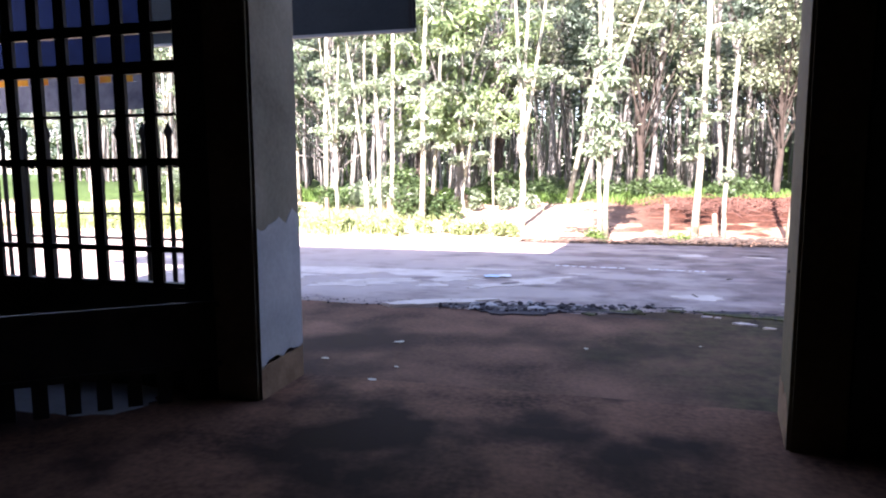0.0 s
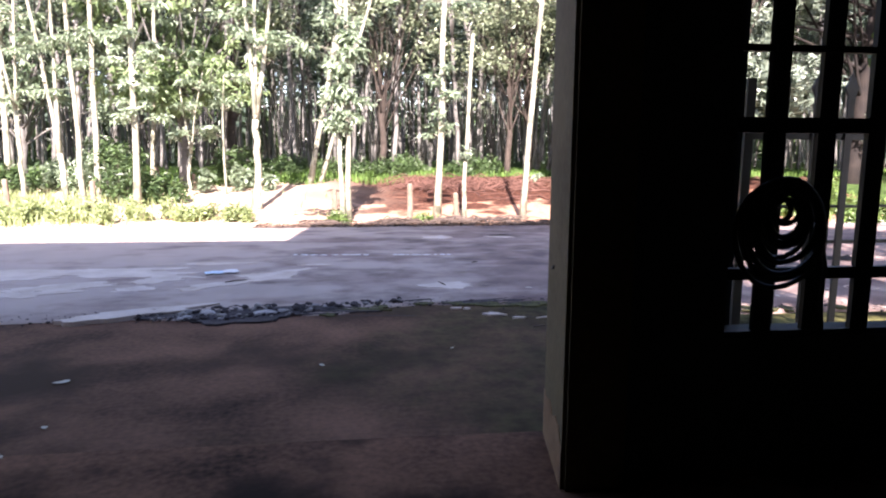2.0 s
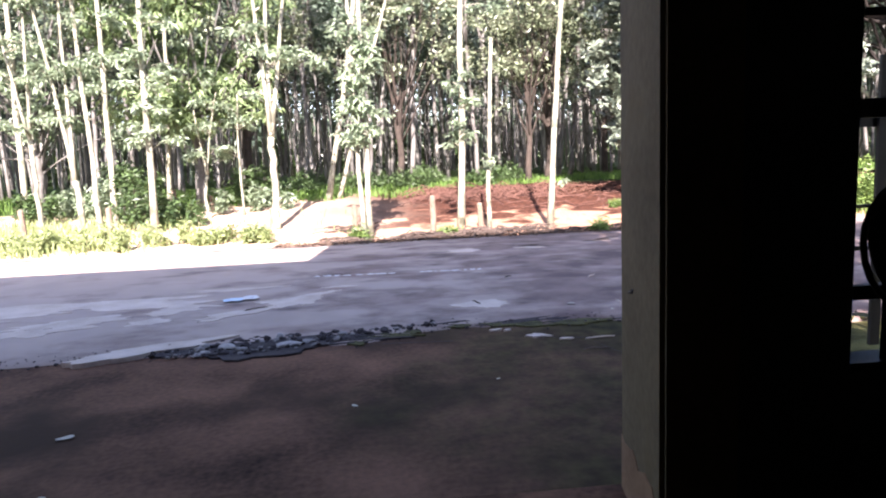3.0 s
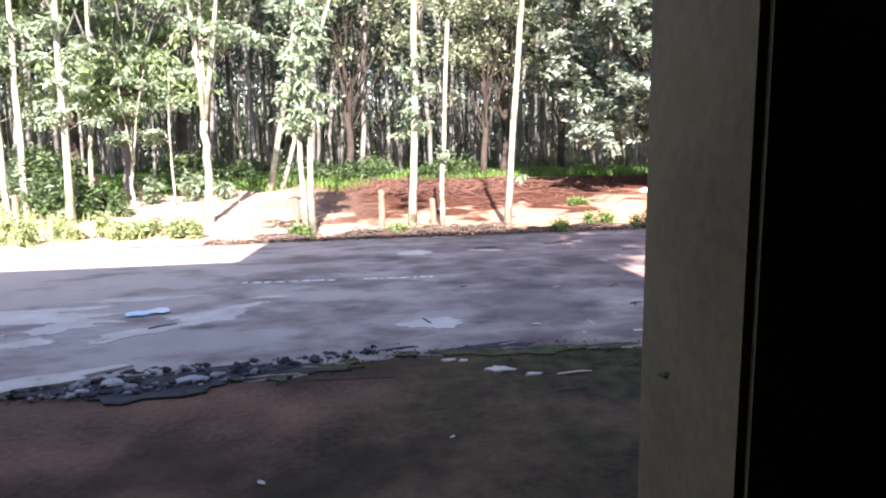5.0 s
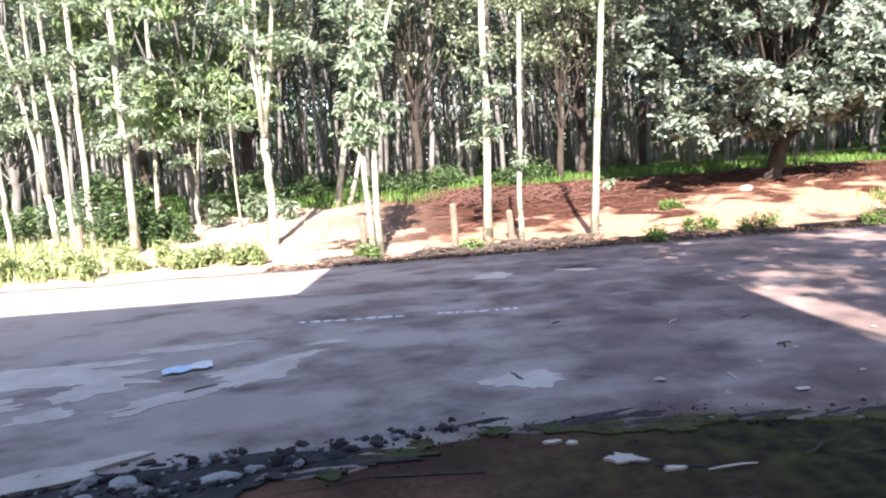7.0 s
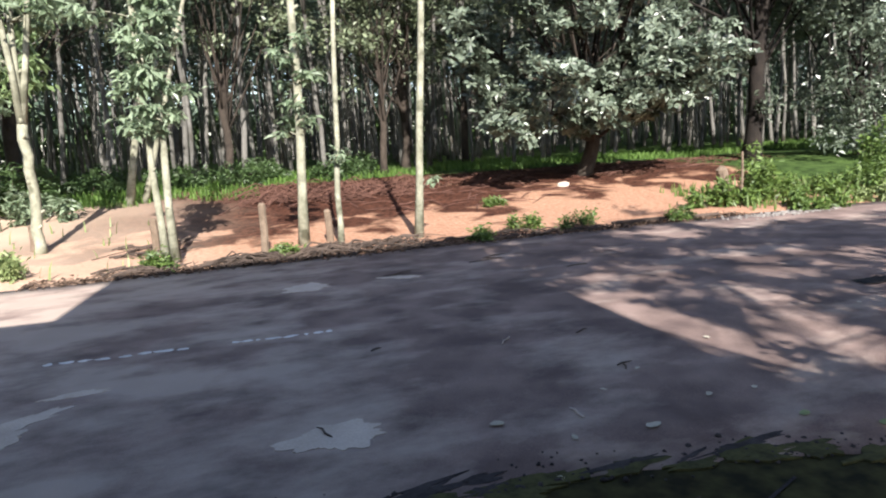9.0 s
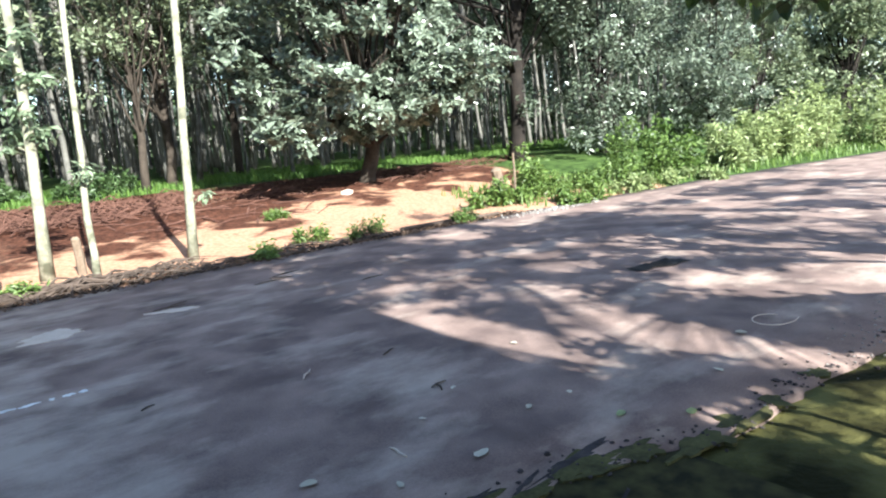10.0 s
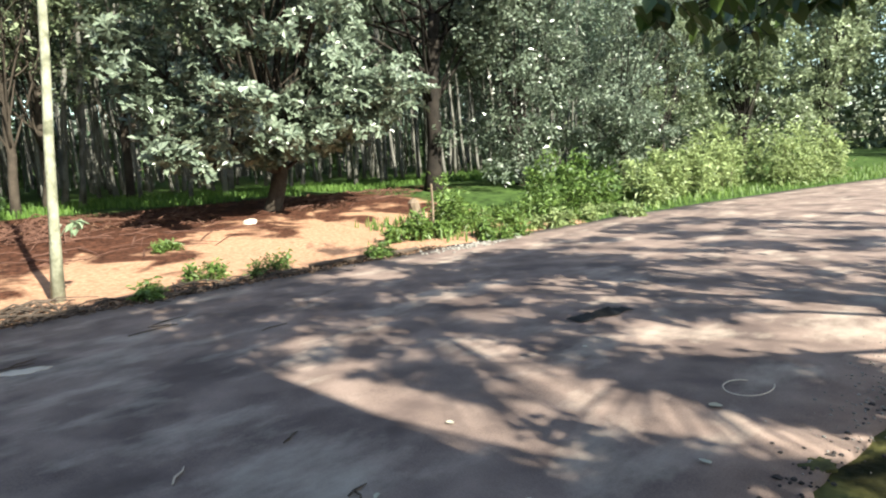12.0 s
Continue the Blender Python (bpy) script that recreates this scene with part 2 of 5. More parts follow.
BLUE_PLASTIC = rough_surface("sky-blue plastic", (0.36, 0.52, 0.66), (0.52, 0.67, 0.78), 8, 40, 0.4, 0.2, spec=0.5)
WHITE_PLASTIC = rough_surface("dirty white plastic", (0.5, 0.5, 0.5), (0.75, 0.74, 0.72), 8, 60, 0.5, 0.2)
FLEX_BLUE = rough_surface("blue banner print", (0.002, 0.006, 0.028), (0.005, 0.015, 0.065), 1, 8, 0.85, 0.05, spec=0.1)
FLEX_ORANGE = rough_surface("orange banner print", (0.34, 0.09, 0.008), (0.42, 0.2, 0.015), 2, 8, 0.85, 0.05, spec=0.1)
FLEX_GREY = rough_surface("greyish banner print", (0.08, 0.08, 0.105), (0.18, 0.18, 0.205), 3, 12, 0.85, 0.05, spec=0.1)
LEAF_RUBBER = leaf_surface("rubber leaves", (0.030, 0.050, 0.033), (0.12, 0.165, 0.116), clarity=0.3)
LEAF_YOUNG = leaf_surface("young roadside leaves", (0.095, 0.14, 0.075), (0.27, 0.34, 0.225), clarity=0.4)
LEAF_CASHEW = leaf_surface("leathery cashew leaves", (0.022, 0.038, 0.022), (0.19, 0.228, 0.168), rough=0.33, spec=0.7)
LEAF_BUSH = leaf_surface("bright bush leaves", (0.042, 0.082, 0.018), (0.135, 0.205, 0.05), rough=0.5, clarity=0.35)
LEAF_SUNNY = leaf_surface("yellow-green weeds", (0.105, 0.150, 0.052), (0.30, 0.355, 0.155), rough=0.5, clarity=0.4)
LEAF_NEAR = leaf_surface("dark heart-shaped leaves", (0.018, 0.035, 0.008), (0.06, 0.10, 0.02), rough=0.4, clarity=0.2)
LEAF_DRY = leaf_surface("fallen dry leaves", (0.24, 0.205, 0.14), (0.47, 0.43, 0.34), rough=0.7, clarity=0.1)
LEAF_ORANGE = leaf_surface("withered orange leaves", (0.32, 0.10, 0.03), (0.5, 0.2, 0.06), rough=0.6, clarity=0.3)
LEAF_LUSH = leaf_surface("lush young leaves", (0.070, 0.115, 0.045), (0.21, 0.285, 0.13), rough=0.45, clarity=0.4)
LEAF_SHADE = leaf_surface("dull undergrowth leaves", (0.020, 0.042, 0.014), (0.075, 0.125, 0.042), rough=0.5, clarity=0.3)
LEAF_GREY = leaf_surface("grey-green leaves", (0.038, 0.060, 0.028), (0.245, 0.285, 0.175), rough=0.4, spec=0.55, clarity=0.3)
GRASS = leaf_surface("grass blades", (0.040, 0.085, 0.016), (0.115, 0.20, 0.04), rough=0.6, spec=0.3, clarity=0.35)


# ---------------------------------------------------------------- building blocks
class Shape:
    """Collects vertices and faces for one mesh."""

    def __init__(self):
        self.verts, self.faces = [], []

    def add(self, verts, faces):
        k = len(self.verts)
        self.verts.extend(tuple(v) for v in verts)
        self.faces.extend(tuple(i + k for i in f) for f in faces)
        return self

    def box(self, a, b, taper=0.0):
        (x0, y0, z0), (x1, y1, z1) = a, b
        t = taper
        return self.add([(x0, y0, z0), (x1, y0, z0), (x1, y1, z0), (x0, y1, z0), (x0 + t, y0 + t, z1), (x1 - t, y0 + t, z1), (x1 - t, y1 - t, z1), (x0 + t, y1 - t, z1)],
                        [(0, 3, 2, 1), (4, 5, 6, 7), (0, 1, 5, 4), (1, 2, 6, 5), (2, 3, 7, 6), (3, 0, 4, 7)])

    def tube(self, points, radii, sides=7):
        pts = [Vector(p) for p in points]
        rings = []
        for i, p in enumerate(pts):
            d = (pts[min(i + 1, len(pts) - 1)] - pts[max(i - 1, 0)]).normalized()
            u = d.cross(Vector((0.31, 0.95, 0.11))).normalized()
            v = d.cross(u)
            rings.append([p + (u * math.cos(a) + v * math.sin(a)) * radii[i] for a in [2 * math.pi * j / sides for j in range(sides)]])
        faces = [(i * sides + j, i * sides + (j + 1) % sides, (i + 1) * sides + (j + 1) % sides, (i + 1) * sides + j) for i in range(len(pts) - 1) for j in range(sides)]
        n = len(pts) * sides
        faces += [tuple(range(sides))[::-1], tuple(range(n - sides, n))]
        return self.add([q for r in rings for q in r], faces)

    def mesh(self, name, material, smooth=False):
        me = bpy.data.meshes.new(name)
        me.from_pydata(self.verts, [], self.faces)
        me.materials.append(material)
        if smooth:
            me.shade_smooth()
        me.update()
        return me


def leaf_mesh(name, centres, rng, size, material, width=0.42, droop=0.3, spread=0.4, fold=0.35):
    """One mesh of many leaves, each folded along its midrib; size is the mean length."""
    c = np.asarray(centres, float)
    n = len(c)
    a = rng.uniform(0, 2 * np.pi, n)
    tilt = rng.normal(-droop, spread, n)
    d = np.stack([np.cos(a) * np.cos(tilt), np.sin(a) * np.cos(tilt), np.sin(tilt)], 1)
    s = np.cross(d, rng.normal(0, 0.45, (n, 3)) + (0, 0, 1.0))
    s /= np.linalg.norm(s, axis=1, keepdims=True)
    up = np.cross(s, d)
    length = (size * rng.uniform(0.65, 1.35, n))[:, None]
    half = length * width * 0.5
    mid = c + d * length * 0.52
    v = np.stack([c, mid + s * half + up * half * fold, c + d * length - up * length * fold * 0.34, mid - s * half + up * half * fold], 1).reshape(-1, 3)
    k = np.arange(n)[:, None] * 4
    f = np.concatenate([k + (0, 2, 1), k + (0, 3, 2)], 1).reshape(-1, 3)
    me = bpy.data.meshes.new(name)
    me.from_pydata(v.tolist(), [], f.tolist())
    me.materials.append(material)
    return me


def rosette_mesh(name, tips, rng, size, material, count=7, width=0.5):
    """Leathery leaves set in whorls round the twig tips, each folded along its midrib."""
    p = np.repeat(np.asarray(tips, float), count, 0)
    n = len(tips)
    axis_ = rng.normal(0, 0.5, (n, 3)) + (0, -0.25, 0.8)
    axis_ /= np.linalg.norm(axis_, axis=1, keepdims=True)
    e = np.cross(axis_, (0.31, 0.9, 0.2))
    e /= np.linalg.norm(e, axis=1, keepdims=True)
    g = np.cross(axis_, e)
    w, e, g = (np.repeat(v, count, 0) for v in (axis_, e, g))
    a = (np.tile(np.arange(count), n) * 2 * np.pi / count + rng.uniform(-0.4, 0.4, n * count))[:, None]
    lift = rng.uniform(-0.25, 0.65, (n * count, 1))
    d = (e * np.cos(a) + g * np.sin(a)) * np.cos(lift) + w * np.sin(lift)
    s = np.cross(d, w)
    s /= np.linalg.norm(s, axis=1, keepdims=True)
    up = np.cross(s, d)
    length = size * rng.uniform(0.65, 1.25, (n * count, 1))
    half = length * width * 0.5
    mid = p + d * length * 0.62
    v = np.stack([p, mid + s * half + up * half * 0.25, p + d * length - up * length * 0.12, mid - s * half + up * half * 0.25], 1).reshape(-1, 3)
    k = np.arange(n * count)[:, None] * 4
    f = np.concatenate([k + (0, 2, 1), k + (0, 3, 2)], 1).reshape(-1, 3)
    me = bpy.data.meshes.new(name)
    me.from_pydata(v.tolist(), [], f.tolist())
    me.materials.append(material)
    return me


def blob_points(rng, centre, radius, n, flat=0.8, shell=0.55):
    """Points scattered in a clump, denser to its outside."""
    d = rng.normal(0, 1, (n, 3))
    d /= np.linalg.norm(d, axis=1, keepdims=True)
    r = radius * (shell + (1 - shell) * rng.uniform(0, 1, n)) * rng.uniform(0.75, 1.1, n)
    return np.asarray(centre) + d * r[:, None] * (1, 1, flat)


def part(name, me, parent, label=""):
    ob = new(name, me)
    ob.parent = parent
    return tagged(ob, label)


def empty(name, at=(0, 0, 0), label="", category="", group="", kind=""):
    ob = new(name)
    ob.location = at
    ob.empty_display_size = 0.2
    return tagged(ob, label, category, group, kind)


def structure(name, me, label="", category=""):
    return tagged(new(name, me), label, category, kind="structure")


def ease(v, lo, hi):
    t = min(1.0, max(0.0, (v - lo) / (hi - lo)))
    return t * t * (3 - 2 * t)


# ---------------------------------------------------------------- lie of the land
def bend(x):
    """How far the road has swung over at x."""
    if x < 8:
        return 0.0
    return -0.0045 * (min(x, 36) - 8) ** 2 - (max(x, 36) - 36) * 0.25


def near_edge(x):
    return 7.76 + 0.30 * ease(x, -0.9, 0.1) - 0.50 * ease(x, 1.3, 3.9) - 0.11 * ease(x, 4.1, 6.0) + bend(x)


def far_edge(x):
    return 15.15 + bend(x)


def ragged_edge(x):
    """The broken outline of the asphalt's near edge."""
    return 0.09 * noise.noise((x * 1.3, 0, 0)) + 0.06 * noise.noise((x * 5, 2, 0)) + 0.045 * noise.noise((x * 13, 4, 0))


def road_height(x, y):
    n, f = near_edge(x), far_edge(x)
    t = min(1.0, max(0.0, (y - n) / (f - n)))
    return 0.05 * 4 * t * (1 - t)


def ground_height(x, y):
    f = far_edge(x)
    rise = 0.62 * ease(y, f + 0.3, f + 9.0)
    if y > f:
        return rise - 0.012 + 0.05 * noise.noise((x * 0.6, y * 0.6, 3)) * ease(y, f, f + 1.2) + 0.06 * ease(y, f, f + 0.5)
    if y > near_edge(x) or (x < 2.85 and y > -3):
        return -0.06
    return -0.012 + 0.022 * (1 + noise.noise((x * 0.8, y * 0.8, 5))) * ease(near_edge(x) - y, 0.0, 1.4)


def axis(fine_from, fine_to, step, reach):
    """Grid lines, close in the middle and ever wider to both sides."""
    v = list(np.arange(fine_from, fine_to, step))
    a, b, s = v[0], v[-1], step
    while b < reach:
        s *= 1.35
        b += s
        v.append(b)
    s = step
    while a > -reach:
        s *= 1.35
        a -= s
        v.insert(0, a)
    return v


def build_ground():
    xs, ys = axis(-16, 36, 0.4, 900), axis(2, 32, 0.3, 900)
    sh = Shape()
    sh.verts = [(x, y, ground_height(x, y)) for y in ys for x in xs]
    w = len(xs)
    sh.faces = [(j * w + i, j * w + i + 1, (j + 1) * w + i + 1, (j + 1) * w + i) for j in range(len(ys) - 1) for i in range(w - 1)]
    structure("ground", sh.mesh("ground", EARTH, True), "red laterite earth with sand, grass, and litter darkened as crown shade", "ground")


def build_road():
    xs = axis(-14, 34, 0.12, 160)
    sh, k = Shape(), 15
    for x in xs:
        n = near_edge(x) + ragged_edge(x)
        f = far_edge(x) + 0.14 * noise.noise((x * 0.9, 7, 0)) + 0.05 * noise.noise((x * 4, 9, 0))
        sh.verts.append((x, n - 0.02, -0.08))
        for j in range(k):
            y = n + (f - n) * j / (k - 1)
            sh.verts.append((x, y, road_height(x, y) + 0.004 * noise.noise((x * 0.9, y * 0.9, 4)) + 0.006))
        sh.verts.append((x, f + 0.02, -0.08))
    w = k + 2
    sh.faces = [(i * w + j, (i + 1) * w + j, (i + 1) * w + j + 1, i * w + j + 1) for i in range(len(xs) - 1) for j in range(w - 1)]
    structure("road", sh.mesh("road", ASPHALT, True), "worn grey asphalt road with ragged edges", "road")


def ragged_patch(x, y, rx, ry, rng, turn=0.0, lift=0.004, n=26, rough=0.3, height=road_height):
    """A thin flat piece with an uneven outline that lies on the road."""
    ring = []
    p = rng.uniform(0, 9)
    for i in range(n):
        a = 2 * math.pi * i / n
        r = 1 + rough * (noise.noise((math.cos(a) * 1.6 + p, math.sin(a) * 1.6, p)) * 1.6 + noise.noise((math.cos(a) * 5 + p, math.sin(a) * 5, p)) * 0.9) + rng.uniform(-0.06, 0.06)
        u, v = rx * r * math.cos(a), ry * r * math.sin(a)
        ring.append((x + u * math.cos(turn) - v * math.sin(turn), y + u * math.sin(turn) + v * math.cos(turn)))
    sh = Shape()
    top = [(a, b, height(a, b) + 0.006 + lift) for a, b in ring] + [(x, y, height(x, y) + 0.008 + lift)]
    low = [(a, b, height(a, b) - 0.01) for a, b in ring]
    sh.add(top + low, [(i, (i + 1) % n, n) for i in range(n)] + [(i, n + 1 + i, n + 1 + (i + 1) % n, (i + 1) % n) for i in range(n)])
    return sh


# ---------------------------------------------------------------- the shed
WALL_IN, WALL_OUT, LEFT_JAMB, RIGHT_JAMB = 4.50, 4.74, -2.695, 0.645
CEILING = 3.35
SILL, HEAD = 0.66, 2.95
LEFT_WINDOW, RIGHT_WINDOW = (-6.1, -3.36), (1.41, 2.60)


def build_shed():
    def wall(name, *boxes, material=DARK_PAINT, label="dark painted plaster wall"):
        sh = Shape()
        for a, b in boxes:
            sh.box(a, b)
        return structure(name, sh.mesh(name, material), label, "wall")
    top = 5.8
    # unseen upper wall, tallest over the entrance, is added to shade the road
    wall("wall_front",
         ((-7.4, WALL_IN, -0.05), (LEFT_WINDOW[0], WALL_OUT, top)), ((LEFT_WINDOW[1], WALL_IN, -0.05), (LEFT_JAMB - 0.35, WALL_OUT, top)),
         ((LEFT_WINDOW[0], WALL_IN, -0.05), (LEFT_WINDOW[1], WALL_OUT, SILL + 0.08)), ((LEFT_WINDOW[0], WALL_IN, HEAD), (LEFT_WINDOW[1], WALL_OUT, top)),
         ((RIGHT_JAMB + 0.3, WALL_IN, -0.05), (RIGHT_WINDOW[0], WALL_OUT, top)),
         ((RIGHT_WINDOW[0], WALL_IN, -0.05), (RIGHT_WINDOW[1], WALL_OUT, SILL)), ((RIGHT_WINDOW[0], WALL_IN, HEAD), (RIGHT_WINDOW[1], WALL_OUT, top)),
         ((RIGHT_JAMB + 0.3, WALL_OUT, -0.05), (1.58, 4.87, 3.2)), ((LEFT_JAMB - 0.35, WALL_IN, 3.2), (RIGHT_JAMB + 0.3, WALL_OUT, top)), ((-2.3, WALL_IN, top), (2.54, WALL_OUT, 7.7)))
    wall("wall_west", ((-7.65, -2.6, -0.05), (-7.4, WALL_OUT, top)))
    wall("wall_east", ((2.60, -2.6, -0.05), (2.70, WALL_OUT, top)))
    wall("wall_back", ((-7.4, -2.6, -0.05), (2.60, -2.35, top)))
    structure("ceiling", Shape().box((-7.4, -2.35, CEILING), (2.60, WALL_IN, CEILING + 0.2)).mesh("ceiling", CEILING_PAINT), "dark plastered ceiling slab", "ceiling")
    structure("roof", Shape().box((-7.6, -2.6, 5.81), (2.68, 4.72, 5.93)).mesh("roof", CEILING_PAINT), "unseen flat roof slab that shades the road", "roof")
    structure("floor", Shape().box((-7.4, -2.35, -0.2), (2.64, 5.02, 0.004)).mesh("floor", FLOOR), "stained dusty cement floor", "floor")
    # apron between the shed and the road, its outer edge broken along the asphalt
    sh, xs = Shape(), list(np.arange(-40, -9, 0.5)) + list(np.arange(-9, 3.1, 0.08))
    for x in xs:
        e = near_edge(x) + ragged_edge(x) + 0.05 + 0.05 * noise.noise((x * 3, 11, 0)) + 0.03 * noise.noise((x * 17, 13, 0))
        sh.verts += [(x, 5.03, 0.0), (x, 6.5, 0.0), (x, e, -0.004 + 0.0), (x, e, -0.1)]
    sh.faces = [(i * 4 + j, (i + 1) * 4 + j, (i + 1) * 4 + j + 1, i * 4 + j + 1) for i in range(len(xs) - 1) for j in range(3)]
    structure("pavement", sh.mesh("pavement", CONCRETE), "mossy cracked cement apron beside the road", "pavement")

    # deep jambs of the entrance: west whitewashed, freshly patched low; east olive-brown; muddy feet
    for name, x0, x1, face in (("pillar_west", LEFT_JAMB - 0.35, LEFT_JAMB, LEFT_JAMB), ("pillar_east", RIGHT_JAMB, RIGHT_JAMB + 0.3, RIGHT_JAMB)):
        bm = bmesh.new()
        bmesh.ops.create_cube(bm, size=1)
        for v in bm.verts:
            skew = 0.095 * v.co.y if x0 > 0 else 0.0
            v.co = Vector(((x0 + x1) / 2 + v.co.x * (x1 - x0) + skew, 4.69 + v.co.y * 0.64, 1.6 + v.co.z * 3.2))
        bmesh.ops.bevel(bm, geom=[e for e in bm.edges if abs(e.verts[0].co.z - e.verts[1].co.z) > 1], offset=0.02, segments=2, affect="EDGES")
        me = bpy.data.meshes.new(name)
        bm.to_mesh(me)
        bm.free()
        me.materials.append(PALE_PAINT if x0 < 0 else OLIVE_PLASTER)
        pillar = structure(name, me, "weathered whitewashed square pillar beside the entrance" if x0 < 0 else "darker olive-brown plastered pillar beside the entrance", "pillar")
        inward = 1 if face == LEFT_JAMB else -1
        rng = random.Random(4)
        for nm, mat, zlow, zhigh, ragged in (("limewash_patch", LIME, 0.24, 1.18, 0.05), ("mud_splash", RUST_MUD, 0.0, 0.24, 0.06)):
            if nm == "limewash_patch" and inward < 0:
                continue
            sh, n = Shape(), 12
            for i in range(n + 1):
                y = 4.385 + 0.61 * i / n
                t = zhigh + ragged * noise.noise((i * 0.45, zhigh, 2.0)) * 1.6 + (0.12 * i / n if nm == "limewash_patch" else 0)
                k = face + (0.095 * (y - 4.69) / 0.64 if inward < 0 else 0.0)
                sh.verts += [(k + inward * 0.004, y, zlow), (k + inward * 0.004, y, t), (k - inward * 0.004, y, zlow), (k - inward * 0.004, y, t)]
            for i in range(n):
                a, b = i * 4, i * 4 + 4
                sh.faces += [(a, b, b + 1, a + 1), (a + 1, b + 1, b + 3, a + 3)]
            part(nm, sh.mesh(nm, mat), pillar, "bluish fresh limewash" if nm == "limewash_patch" else "reddish mud stain")
        # dark mason's mark on the reveal
        if inward < 0:
            part("stain_mark", Shape().tube([(face + 0.02, 4.76, 0.985), (face + 0.017, 4.79, 0.967), (face + 0.015, 4.83, 0.955)], [0.006, 0.012, 0.005], 6).mesh("stain_mark", IRON), pillar, "small dark scuff mark")


def bar_mesh(name, w, d, h):
    return Shape().box((-w / 2, -d / 2, 0), (w / 2, d / 2, h)).mesh(name, IRON)


def spear_mesh(w, d):
    return Shape().add([(-w * 0.5, -d / 2, 0), (w * 0.5, -d / 2, 0), (w * 0.5, d / 2, 0), (-w * 0.5, d / 2, 0),
                        (-w * 1.05, -d / 2, 0.05), (w * 1.05, -d / 2, 0.05), (w * 1.05, d / 2, 0.05), (-w * 1.05, d / 2, 0.05), (0, 0, 0.15)],
                       [(0, 1, 5, 4), (1, 2, 6, 5), (2, 3, 7, 6), (3, 0, 4, 7), (4, 5, 8), (5, 6, 8), (6, 7, 8), (7, 4, 8)]).mesh("spear_tip", IRON)


def build_window_grille(name, x0, x1, sill, y, first, step, rails, label):
    grille = empty(name, ((x0 + x1) / 2, y, sill), label, "window", kind="structure")
    half = (x1 - x0) / 2
    bar = bar_mesh("bar", 0.092, 0.03, HEAD - sill)
    i = 0
    while x0 < first + i * step < x1:
        b = part("bar", bar, grille)
        b.location = (first + i * step - (x0 + x1) / 2, 0, 0)
        i += 1
    for z, t in rails:
        part("rail", Shape().box((-half, -0.02, z - sill - t / 2), (half, 0.022, z - sill + t / 2)).mesh("rail", IRON), grille)
    return grille


def build_gate_leaf(at, width, step, plain, group_label):
    """An iron gate leaf folded back outside the wall: spear-topped bars, the first few cut flat for the lock plate."""
    gate = empty("gate_leaf", at, group_label, "gate", "gate leaves of the entrance")
    slim, blunt, tip = bar_mesh("bar", 0.042, 0.016, 1.40), bar_mesh("bar", 0.055, 0.02, 1.50), spear_mesh(0.042, 0.016)
    for i in range(int(width / step) + 1):
        b = part("bar", blunt if i < plain else slim, gate)
        b.location = (i * step, 0, 0.47)
        if i >= plain:
            part("spear_tip", tip, b).location = (0, 0, 1.40)
    for z, t in ((0.99, 0.022), (1.21, 0.018), (1.64, 0.05)):
        part("rail", Shape().box((-0.03, 0.009, z - t / 2), (width + 0.03, 0.03, z + t / 2)).mesh("rail", IRON), gate)
    for x in (0.02, width - 0.02):
        part("wheel_leg", Shape().tube([(x, 0.02, 0.0), (x, 0.02, 0.5)], [0.02, 0.02], 7).mesh("wheel_leg", IRON), gate)
    return gate


def build_hose_coil():
    """A coil of hose hung on the window bars, its end dangling to the sill."""
    rng = random.Random(14)
    coil = empty("hose_coil", (1.62, 4.43, 1.27), "dark coil of garden hose hung on the window bars", "hose")
    for k in range(13):
        r, dx, dz = 0.05 + 0.0155 * k, rng.uniform(-0.02, 0.02), rng.uniform(-0.025, 0.025)
        ring = [(dx + r * math.cos(a) * 0.92, -0.01 * (k % 3) + 0.006 * math.sin(3 * a), dz - 0.008 * k + r * 1.05 * math.sin(a)) for a in np.linspace(0, 2 * math.pi, 25)]
        part("loop", Shape().tube(ring, [0.013] * 25, 6).mesh("loop", RUBBER, True), coil)
    part("loose_end", Shape().tube([(0.19, 0, -0.1), (0.225, 0, -0.25), (0.22, 0, -0.42), (0.235, 0.0, -0.56)], [0.011] * 4, 6).mesh("loose_end", RUBBER, True), coil)


def build_low_barrier():
    """A low sheet-iron barrier on pickets that stands askew inside the shed below the window."""
    barrier = empty("low_barrier", (-2.98, 4.42, 0.004), "dark sheet-iron barrier on pickets standing inside the shed", "barrier")
    barrier.rotation_euler = (0, 0, radians(180 + 38))
    part("sheet_panel", Shape().box((0, -0.008, 0.24), (2.3, 0.008, 0.69)).mesh("sheet_panel", IRON), barrier)
    for z in (0.25, 0.67):
        part("rail", Shape().box((-0.01, 0.009, z - 0.02), (2.31, 0.035, z + 0.02)).mesh("rail", IRON), barrier)
    picket = Shape().box((-0.045, -0.012, 0), (0.045, 0.0, 0.25)).mesh("picket", IRON)
    for i in range(13):
        part("picket", picket, barrier).location = (0.05 + i * 0.183, -0.01, 0)
    # added pale patch imitates the strips of light on the floor here
    sh = ragged_patch(-4.05, 4.12, 0.75, 0.3, random.Random(9), 0.12, 0.0, 40, 0.2, lambda x, y: 0.002)
    tagged(new("lime_spill", sh.mesh("lime_spill", LIME)), "pale patch standing in for light strips on the floor under the window", "spill")


